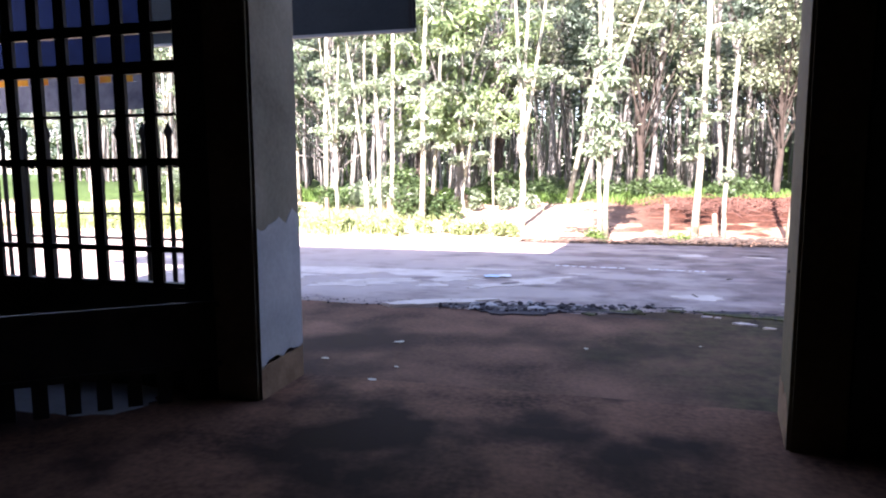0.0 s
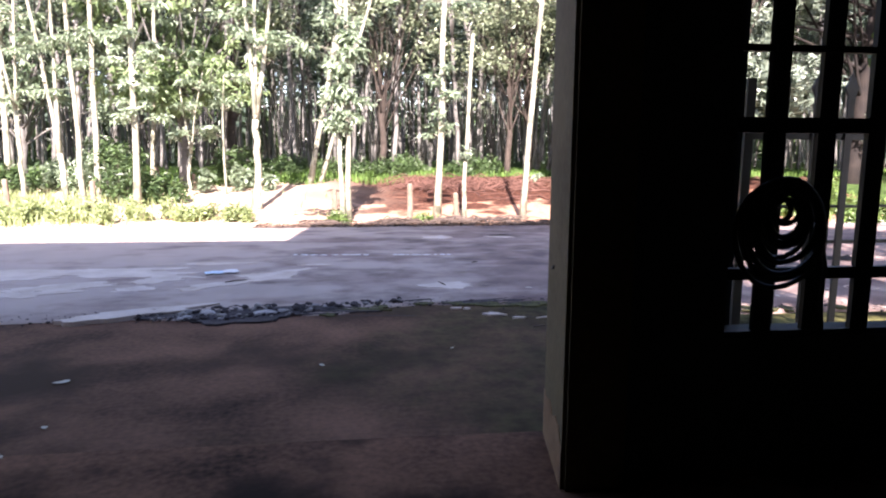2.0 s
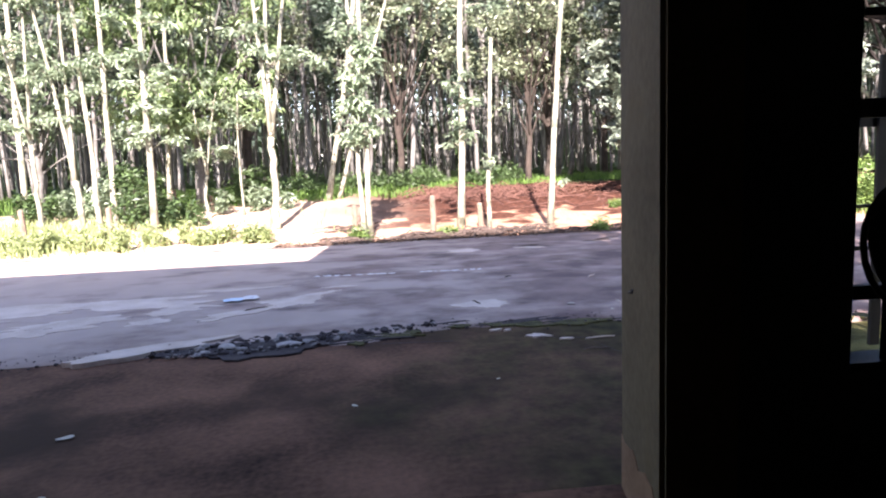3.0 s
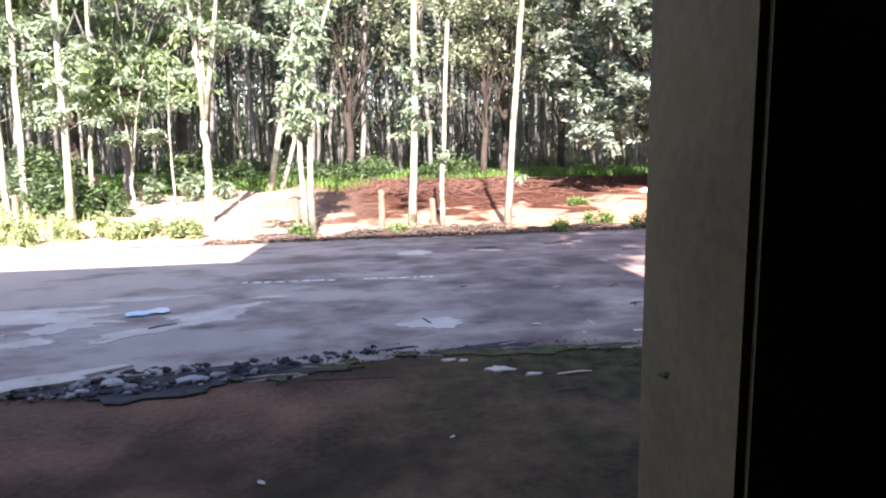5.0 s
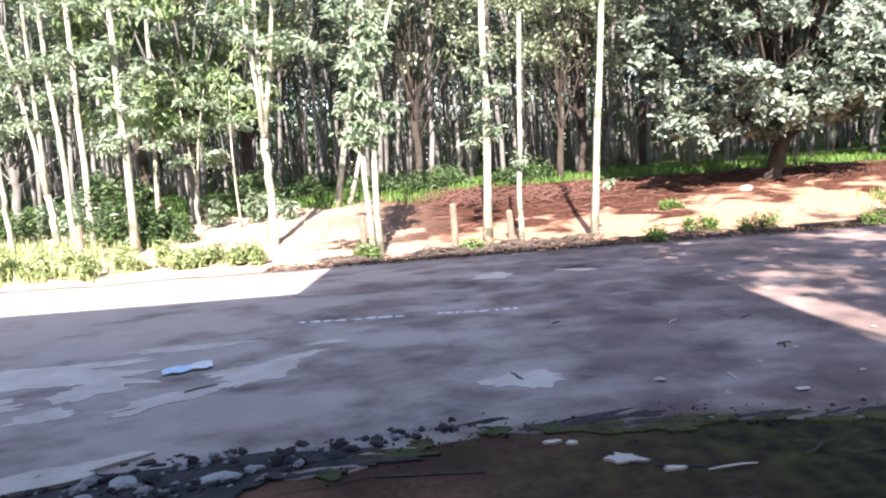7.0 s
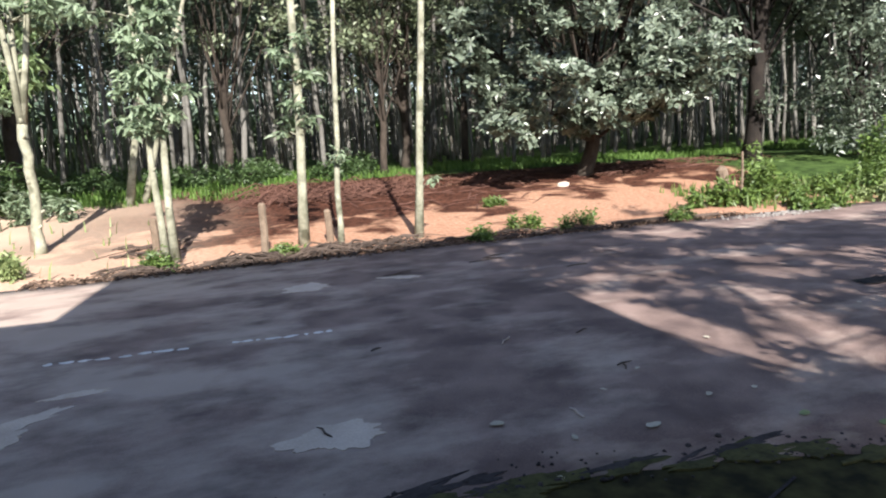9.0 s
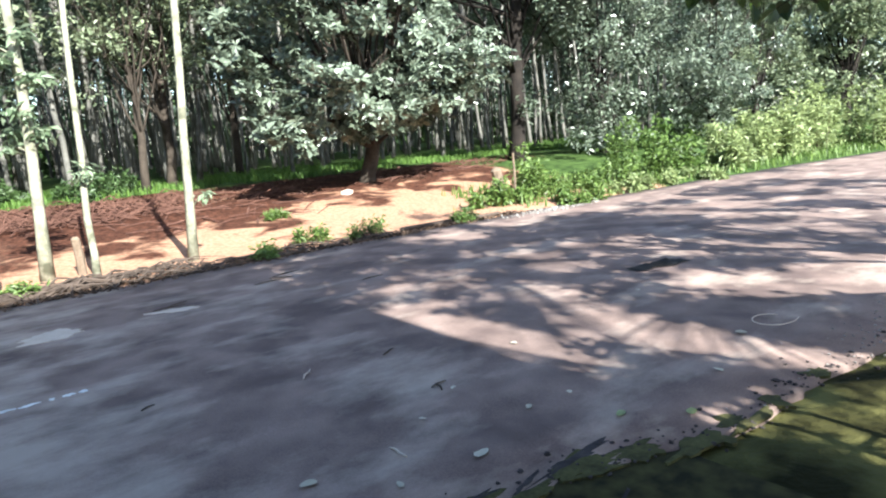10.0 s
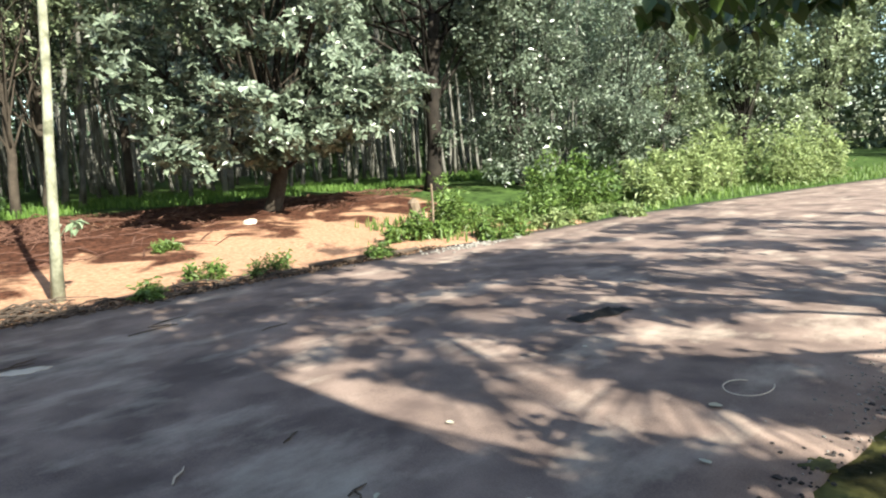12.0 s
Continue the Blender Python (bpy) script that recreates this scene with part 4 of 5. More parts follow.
    for x, y, r in ((0.4, 25.8, 0.13), (6.1, 26.9, 0.16), (9.2, 29.5, 0.15), (5.0, 25.6, 0.12), (-4.3, 23.2, 0.17), (-7.5, 23.6, 0.15)):
        clumps = [(rng.uniform(-2.0, 2.0), rng.uniform(-1.5, 1.0), rng.uniform(3.9, 8.0), rng.uniform(0.8, 1.3)) for _ in range(15)]
        place(broad_tree(int(x * 10) + 90, "grey-leaved tree with a dark crooked trunk at the wood's edge", r, 3.2, clumps, LEAF_GREY, BARK_BROWN, 0.17, 200, "edge_tree"), x, y)


def build_near_tree():
    """The tree east of the shed whose crown dapples the road; its lowest twigs hang over the verge."""
    rng = random.Random(31)
    clumps = [(rng.uniform(-4.2, 0.5), rng.uniform(-3.2, 2.2), rng.uniform(4.6, 8.2), rng.uniform(0.45, 0.7)) for _ in range(16)]
    clumps += [(-4.4, -1.6, 4.3, 0.4), (-4.2, -0.4, 5.2, 0.4), (-3.0, -0.8, 4.6, 0.4)]
    # sprays fill the crown but leave gaps where sunlight reaches the road: (x, y, half length, half width, turn)
    gaps = ((3.53, 10.6, 0.8, 0.21, -1.45), (3.1, 9.5, 0.68, 0.12, -1.5), (3.64, 9.15, 0.5, 0.09, -1.45), (4.4, 8.8, 0.88, 0.17, -1.5), (6.25, 9.0, 0.85, 0.42, -1.2), (7.45, 8.4, 0.75, 0.5, -0.2),
            (9.1, 10.3, 1.1, 0.16, -1.05), (12.9, 10.4, 1.6, 0.3, -0.8), (7.3, 11.4, 0.6, 0.14, -1.0), (8.0, 9.6, 0.45, 0.14, -1.0), (4.78, 10.8, 0.3, 0.07, -1.1), (4.25, 11.7, 0.35, 0.08, -1.2), (4.8, 9.9, 0.3, 0.05, -1.1),
            (4.8, 12.0, 0.3, 0.07, -1.0), (5.6, 11.2, 0.35, 0.08, -1.0), (5.9, 12.3, 0.4, 0.09, -1.0), (6.7, 7.6, 0.7, 0.14, 0.1), (4.7, 7.2, 1.0, 0.26, 0.0), (3.6, 7.62, 0.2, 0.06, 0.0), (11.0, 9.4, 0.9, 0.25, -0.8), (10.8, 12.0, 0.8, 0.15, -0.9))
    shade = 1 / math.tan(SUN_ELEVATION)
    def in_gap(sx, sy, pad):
        for gx, gy, gl, gw, turn in gaps:
            u = (sx - gx) * math.cos(turn) + (sy - gy) * math.sin(turn)
            v = (sy - gy) * math.cos(turn) - (sx - gx) * math.sin(turn)
            if (u / (gl + pad)) ** 2 + (v / (gw + pad)) ** 2 < 1:
                return True
        return False
    clumps = [c for c in clumps if not in_gap(c[0] + 8.2 + 0.09 * shade * c[2], c[1] + 4.2 + shade * c[2], 0.5 * c[3])]
    sprays, far_sprays = [], []
    for i, j in [(a, b) for a in range(40) for b in range(30 if a < 16 else 25)]:
        sx, sy = 2.7 + 0.32 * (i + rng.uniform(-0.4, 0.4)), 6.1 + 0.32 * (j + rng.uniform(-0.4, 0.4))
        open_here = in_gap(sx, sy, 0.19) or rng.random() < (0.6 if sy < 7.6 and sx > 4.6 else 0.06 if sx < 6 else 0.46 if sx < 9.5 else 0.76)
        for _ in range(30):
            z = rng.uniform(3.2, 9.0)
            x, y = sx - 0.09 * shade * z, sy - shade * z
            if not open_here and x > (2.9 if z < 6.3 else 2.1 if y < 4.1 else 2.75) and -3.0 < y < 6.6 and (y < 5.6 or z > 2.2 + 0.36 * x):
                (sprays if sx < 11 else far_sprays).append((x - (8.2 if sx < 11 else 15.0), y - (4.2 if sx < 11 else 2.0), z, rng.uniform(0.24, 0.38)))
                if sy > 8.5 or len(sprays) % 2:
                    break

    def cast(sx, sy, z):
        return (sx - 0.09 * shade * z - 8.2, sy - shade * z - 4.2, z)
    # limbs whose shadows fan out over the sunlit road
    root = (-0.1, 0.0, 2.9)
    limbs = [([root, cast(6.2, 7.0, 3.6), cast(4.75, 7.3, 4.0), cast(4.1, 7.8, 4.3), cast(3.8, 8.4, 4.6), cast(3.5, 9.0, 4.9), cast(3.4, 9.65, 5.2)], 0.075, 0.018),
             ([cast(4.75, 7.3, 4.0), cast(4.2, 8.0, 4.3), cast(3.64, 8.6, 4.5), cast(3.52, 9.25, 4.7), cast(3.4, 9.9, 4.9)], 0.035, 0.015),
             ([cast(4.1, 7.8, 4.3), cast(3.28, 8.5, 4.4), cast(3.33, 9.05, 4.4), cast(3.38, 9.6, 4.5)], 0.03, 0.014),
             ([cast(6.2, 7.0, 3.6), cast(5.6, 8.4, 4.4), cast(5.0, 9.6, 5.2), cast(4.3, 10.4, 5.8)], 0.05, 0.015)]
    tree = broad_tree(32, "spreading shade tree with dark leaves over the verge", 0.26, 3.0, clumps, LEAF_NEAR, BARK_DARK, 0.15, 200, "shade_tree", width=0.75, sprays=sprays, limbs=limbs)
    place(tree, 8.2, 4.2)
    # second tree stands out of view, added to dapple the road further east
    clumps = [(rng.uniform(-4.5, 4.5), rng.uniform(-3.5, 3.0), rng.uniform(3.6, 8.5), rng.uniform(0.6, 0.9)) for _ in range(9)]
    place(broad_tree(33, "unseen dark-leaved tree added to dapple the road further east", 0.24, 3.2, clumps, LEAF_NEAR, BARK_DARK, 0.2, 120, "shade_tree", width=0.7, sprays=far_sprays), 15.0, 2.0)
    # hanging twigs
    nrg = np.random.default_rng(34)
    for (x0, y0, z0), (x1, y1, z1), n in (((8.3, 5.6, 3.9), (7.34, 9.17, 2.68), 80), ((8.1, 5.5, 3.9), (6.1, 9.5, 2.80), 90), ((8.6, 5.6, 3.9), (8.5, 9.8, 2.95), 80), ((8.4, 5.4, 3.8), (7.15, 7.85, 2.36), 44), ((8.2, 5.6, 3.9), (6.8, 9.4, 2.82), 90), ((8.3, 5.6, 3.9), (7.8, 9.4, 2.85), 80)):
        twig = empty("hanging_twig", (x0, y0, z0), "dark drooping twig with broad leaves from the shade tree", "branch", "hanging twigs")
        sh = Shape()
        d = Vector((x1 - x0, y1 - y0, z1 - z0))
        pts = [d * k + Vector((0, 0, 0.12 * math.sin(k * 3.14))) + Vector((rng.uniform(-1, 1), rng.uniform(-1, 1), rng.uniform(-1, 1))) * 0.03 for k in np.linspace(0, 1, 9)]
        sh.tube(pts, list(np.linspace(0.035, 0.006, 9)), 6)
        spots = []
        for _ in range(n):
            k = rng.uniform(0.42, 1.0)
            i = min(7, int(k * 8))
            p = pts[i].lerp(pts[i + 1], k * 8 - i)
            q = p + Vector((rng.uniform(-0.25, 0.25), rng.uniform(-0.25, 0.25), rng.uniform(-0.22, 0.22)))
            sh.tube([p, q], [0.004, 0.003], 4)
            spots.append(q)
        part("stem", sh.mesh("stem", BARK_DARK), twig)
        tagged(part("leaf_spray", broad_leaves("leaf_spray", spots, rng, 0.19, LEAF_NEAR), twig), kind="stuff")
        if y1 < 8:
            part("withered_spray", broad_leaves("withered_spray", [s + Vector((0.05, -0.05, -0.05)) for s in spots[:5]], rng, 0.17, LEAF_ORANGE), twig, "withered orange leaves")


def broad_leaves(name, spots, rng, size, material):
    """Heart-shaped hanging leaves with a folded midrib."""
    outline = [(0, 0), (0.18, 0.30), (0.5, 0.40), (0.8, 0.24), (1.08, 0.0)]
    sh = Shape()
    for p in spots:
        a, s = rng.uniform(0, 6.28), size * rng.uniform(0.7, 1.2)
        d = Vector((math.cos(a) * 0.6, math.sin(a) * 0.6, rng.uniform(-1.1, -0.2))).normalized()
        w = d.cross(Vector((rng.uniform(-0.5, 0.5), rng.uniform(-0.5, 0.5), 1))).normalized()
        u = w.cross(d)
        mid = [p + d * s * k + u * (-0.1 * s * k * k) for k, _ in outline]
        lft = [m + (w * h + u * h * 0.3) * s for m, (_, h) in zip(mid, outline)]
        rgt = [m + (-w * h + u * h * 0.3) * s for m, (_, h) in zip(mid, outline)]
        sh.add(mid + lft[1:4] + rgt[1:4], [(0, 1, 5), (1, 2, 6, 5), (2, 3, 7, 6), (3, 4, 7), (0, 8, 1), (1, 8, 9, 2), (2, 9, 10, 3), (3, 10, 4)])
    return sh.mesh(name, material)


def build_undergrowth():
    rng, nrg = random.Random(51), np.random.default_rng(51)
    weeds = "low bright green roadside weeds"
    # west verge, along the road edge and among the young trees
    for i in range(18):
        x = -14.5 + i * 0.68 + rng.uniform(-0.2, 0.2)
        y = far_edge(x) + rng.uniform(0.6, 1.1)
        place(bush(400 + i, rng.uniform(0.5, 0.8), 0.45, rng.uniform(0.35, 0.6) if x < -5 else rng.uniform(0.22, 0.4), LEAF_SUNNY, 0.10, 900, weeds + " on the sunny verge", "weed_clump"), x, y)
    for i in range(16):
        x, y = rng.uniform(-16, -3.6), rng.uniform(18.0, 22.5)
        place(bush(430 + i, rng.uniform(0.6, 1.1), 0.7, rng.uniform(0.6, 1.5), LEAF_SHADE if i % 3 else LEAF_YOUNG, 0.16, 1000, "leafy green undergrowth bush among the young trees"), x, y)
    for i in range(18):
        x, y = rng.uniform(-4, 5), rng.uniform(24.2, 27.5)
        place(bush(450 + i, rng.uniform(0.5, 1.0), 0.6, rng.uniform(0.35, 0.8), LEAF_SHADE, 0.14, 800, "dull green undergrowth bush at the wood's edge"), x, y)
    # low sprouts along the far edge
    for x, y, r, h in ((5.0, 15.6, 0.38, 0.30), (6.1, 15.5, 0.45, 0.26), (4.2, 15.35, 0.3, 0.16), (-0.9, 15.5, 0.3, 0.2), (1.0, 15.6, 0.25, 0.16), (8.0, 15.4, 0.4, 0.18), (5.6, 18.4, 0.25, 0.18)):
        place(bush(int(x * 7) + 480, r, r * 0.7, h, LEAF_BUSH, 0.09, 420, "small green sprouting weeds at the road edge", "weed_clump"), x, y)
    # east verge thicket
    for x, y, r, h, leaf in ((9.6, 15.9, 0.7, 0.45, LEAF_BUSH), (10.6, 16.1, 0.8, 0.8, LEAF_BUSH), (11.4, 16.9, 0.6, 1.35, LEAF_BUSH), (12.2, 16.0, 0.9, 0.65, LEAF_BUSH), (13.6, 16.2, 0.9, 0.75, LEAF_BUSH),
                             (14.9, 16.6, 1.1, 1.5, LEAF_BUSH), (16.3, 16.6, 1.1, 1.4, LEAF_BUSH), (17.6, 15.9, 1.0, 1.1, LEAF_SUNNY), (19.2, 16.0, 1.2, 1.5, LEAF_SUNNY), (21.2, 15.8, 1.4, 1.8, LEAF_SUNNY),
                             (23.6, 15.6, 1.5, 2.0, LEAF_SUNNY), (26.2, 15.2, 1.7, 2.5, LEAF_SUNNY), (29.0, 14.7, 1.7, 2.3, LEAF_SUNNY), (11.0, 15.2, 0.6, 0.3, LEAF_BUSH), (13.0, 15.1, 0.7, 0.3, LEAF_SUNNY), (15.0, 15.0, 0.8, 0.35, LEAF_SUNNY)):
        place(bush(int(x * 10) + 500, r, r * 0.75, h, leaf, 0.13 if x < 16 else 0.19, int(1500 * max(0.5, r)), "sunlit yellow-green thicket on the verge" if leaf is LEAF_SUNNY else "bright green leafy bush on the verge"), x, y)

    def scatter(n, x0, x1, y0, y1, test=lambda x, y: True):
        out = []
        while len(out) < n:
            x, y = rng.uniform(x0, x1), rng.uniform(y0, y1)
            if test(x, y):
                out.append((x, y, ground_height(x, y) - 0.01))
        return out
    band = scatter(42000, -16, 45, 21.5, 31, lambda x, y: (x < 1 or y > 24.3 - 0.5 * noise.noise((x, y, 1))) and noise.noise((x * 0.5, y * 0.5, 8)) > -0.35)
    tagged(new("wood_grass", grass_mesh("wood_grass", band, nrg, 0.2, GRASS)), "green grass under the wood's edge", "grass", kind="stuff")
    west = scatter(9000, -18, -1.0, 15.2, 19.5, lambda x, y: y > far_edge(x) + 0.15 and rng.random() < ease(-x, 4.2, 8.0) + 0.02)
    tagged(new("verge_grass", grass_mesh("verge_grass", west, nrg, 0.24, LEAF_SUNNY)), "dry yellow-green verge grass", "grass", kind="stuff")
    east = scatter(5000, 9.7, 40, 9.0, 19.5, lambda x, y: far_edge(x) + 0.1 < y < far_edge(x) + 3.2)
    tagged(new("thicket_grass", grass_mesh("thicket_grass", east, nrg, 0.22, LEAF_BUSH)), "low sunlit grass along the verge", "grass", kind="stuff")


# ---------------------------------------------------------------- far side clutter
def build_far_side():
    rng = random.Random(61)
    for x, y, h, tilt in ((0.69, 15.75, 0.86, 2), (1.8, 16.4, 0.6, -2), (-5.8, 20.2, 0.75, 1), (-4.92, 20.6, 0.5, -3), (-2.93, 17.9, 0.5, 2), (-0.95, 16.9, 0.6, 0), (-6.3, 17.1, 0.8, 3), (-8.1, 17.2, 0.8, -2)):
        post = empty("fence_post", (x, y, ground_height(x, y) - 0.08), "short weathered wooden fence post, no wire", "post", "old fence posts")
        post.rotation_euler = (0, radians(tilt), radians(rng.uniform(0, 90)))
        sh = Shape().tube([(0, 0, 0), (0.01, 0, h * 0.5), (0, 0.01, h), (0.0, 0.01, h + 0.03)], [0.065, 0.06, 0.058, 0.035], 8)
        part("shaft", sh.mesh("shaft", WOOD), post)

    def sticks(n, x0, x1, y0, y1, lo, hi, height=ground_height):
        sh = Shape()
        for _ in range(n):
            x, y, a, l = rng.uniform(x0, x1), rng.uniform(y0, y1), rng.gauss(0, 0.7), rng.uniform(lo, hi)
            r = rng.uniform(0.006, 0.019 if y0 < 17 else 0.016)
            z = height(x, y) + r + rng.uniform(0, 0.30 if n > 180 else 0.12 if n > 115 else 0.05)
            dx, dy = math.cos(a) * l / 2, math.sin(a) * l / 2
            sh.tube([(x - dx, y - dy, height(x - dx, y - dy) + r), (x, y, z + 0.02), (x + dx, y + dy, height(x + dx, y + dy) + r + rng.uniform(0, 0.06))], [r, r, r * 0.6], 5)
        return sh
    for n, box, lo, hi, label in ((120, (0.2, 3.2, 15.2, 15.7), 0.3, 1.0, "heap of dry cut branches at the road edge"), (70, (-1.6, 1.2, 15.2, 15.6), 0.3, 0.9, "dry sticks and bark along the road edge"),
                                  (50, (3.0, 6.6, 15.15, 15.5), 0.3, 0.8, "dry sticks and leaf litter along the road edge"), (26, (-1.6, -0.4, 16.4, 17.6), 0.3, 0.9, "small brush heap of twigs"),
                                  (190, (0.4, 4.8, 20.2, 22.2), 0.4, 1.5, "heap of red-brown cut brushwood on the earth"), (90, (2.5, 8.0, 18.3, 23.0), 0.3, 1.1, "felled branches lying on red earth"), (110, (6.5, 15.0, 20.8, 23.5), 0.3, 1.2, "felled branches lying on red earth under the trees")):
        tagged(new("branch_litter", sticks(n, *box, lo, hi).mesh("branch_litter", STICK if box[2] < 18 else STICK_RED)), label, "branches", kind="stuff")
    # long pole along the edge
    log = Shape().tube([(6.6, 15.35, 0.06), (7.6, 15.32, 0.06), (8.8, 15.25, 0.05)], [0.035, 0.04, 0.03], 7)
    tagged(new("fallen_pole", log.mesh("fallen_pole", STICK, True)), "thin fallen pole lying along the road edge", "pole")
    # leaf litter on the red earth
    nrg = np.random.default_rng(62)
    pts = []
    while len(pts) < 3800:
        x, y = rng.uniform(-1, 17), rng.uniform(16.2, 23.8)
        if noise.noise((x * 0.5, y * 0.5, 2)) + (y - 21.0 - 0.8 * ease(x, 5.0, 8.0)) * 0.35 > -0.05:
            pts.append((x, y, ground_height(x, y) + 0.015))
    tagged(new("leaf_litter", leaf_mesh("leaf_litter", pts, nrg, 0.10, leaf_surface("red-brown leaf litter", (0.030, 0.014, 0.009), (0.10, 0.052, 0.034), 0.8, 0.2, 0.05), 0.5, 0.0, 0.15)), "dead red-brown leaves on the earth", "leaf litter", kind="stuff")
    rim = []
    while len(rim) < 3200:
        x = rng.uniform(-2.5, 9.3)
        rim.append((x, far_edge(x) + rng.gauss(0.16, 0.14), road_height(x, far_edge(x)) + rng.uniform(0.01, 0.035)))
    tagged(new("edge_leaf_litter", leaf_mesh("edge_leaf_litter", rim, nrg, 0.085, leaf_surface("grey-brown leaf litter", (0.022, 0.014, 0.010), (0.12, 0.082, 0.06), 0.85, 0.2, 0.05), 0.5, 0.0, 0.2)), "dead grey-brown leaves drifted along the road edge", "leaf litter", kind="stuff")
    # sawn stump beside a stake
    x, y = 10.45, 17.0
    z = ground_height(x, y)
    stump = empty("tree_stump", (x, y, z), "pale split stump among weeds on the verge", "stump")
    part("wood", Shape().tube([(0, 0, -0.1), (0.02, 0, 0.3), (-0.05, 0.02, 0.62), (-0.03, 0.0, 0.7)], [0.17, 0.13, 0.12, 0.05], 9).mesh("wood", WOOD), stump)
    stake = empty("marker_stake", (10.75, 16.8, ground_height(10.75, 16.8)), "thin upright stake on the verge", "stake")
    part("shaft", Shape().tube([(0, 0, -0.1), (0.02, 0, 0.5), (0, 0, 1.0)], [0.03, 0.028, 0.025], 6).mesh("shaft", WOOD), stake)
    # pale stone and gravel spill
    lump("boulder", (8.2, 20.0), (0.17, 0.12, 0.09), DUST, 71, "pale weathered stone lying on red earth")
    sh = Shape()
    for _ in range(160):
        x = 9.7 + rng.gauss(0, 0.55)
        y = 14.75 + rng.gauss(0, 0.16)
        r = rng.uniform(0.012, 0.04)
        sh.add(*pebble(x, y, road_height(x, y) + 0.01, r, rng))
    tagged(new("gravel_spill", sh.mesh("gravel_spill", GRAVEL)), "small heap of pale gravel at the road edge", "gravel", kind="stuff")


def pebble(x, y, z, r, rng):
    """A rough twenty-sided lump."""
    g = 1.618
    raw = [(-1, g, 0), (1, g, 0), (-1, -g, 0), (1, -g, 0), (0, -1, g), (0, 1, g), (0, -1, -g), (0, 1, -g), (g, 0, -1), (g, 0, 1), (-g, 0, -1), (-g, 0, 1)]
    sx, sy, sz = (r * rng.uniform(0.35, 0.65) for _ in range(3))
    v = []
    for a, b, c in raw:
        k = rng.uniform(0.75, 1.2)
        v.append((x + a * sx * k, y + b * sy * k, z + c * sz * k * 0.7))
    return v, [(0, 11, 5), (0, 5, 1), (0, 1, 7), (0, 7, 10), (0, 10, 11), (1, 5, 9), (5, 11, 4), (11, 10, 2), (10, 7, 6), (7, 1, 8),
               (3, 9, 4), (3, 4, 2), (3, 2, 6), (3, 6, 8), (3, 8, 9), (4, 9, 5), (2, 4, 11), (6, 2, 10), (8, 6, 7), (9, 8, 1)]


def lump(name, xy, size, material, seed, label, category="stone", height=ground_height, detail=2):
    bm = bmesh.new()
    bmesh.ops.create_icosphere(bm, subdivisions=detail, radius=1)
    for v in bm.verts:
        k = 1 + 0.35 * noise.noise(v.co * 1.3 + Vector((seed, 0, 0))) + (0.5 * noise.noise(v.co * 3.1) + 0.3 * noise.noise(v.co * 7) if detail > 2 else 0)
        v.co = Vector((v.co.x * size[0] * k, v.co.y * size[1] * k, max(v.co.z, -0.4) * size[2] * k))
    me = bpy.data.meshes.new(name)
    bm.to_mesh(me)
    bm.free()
    me.materials.append(material)
    ob = new(name, me)
    ob.location = (*xy, height(*xy) + size[2] * 0.3)
    return tagged(ob, label, category)


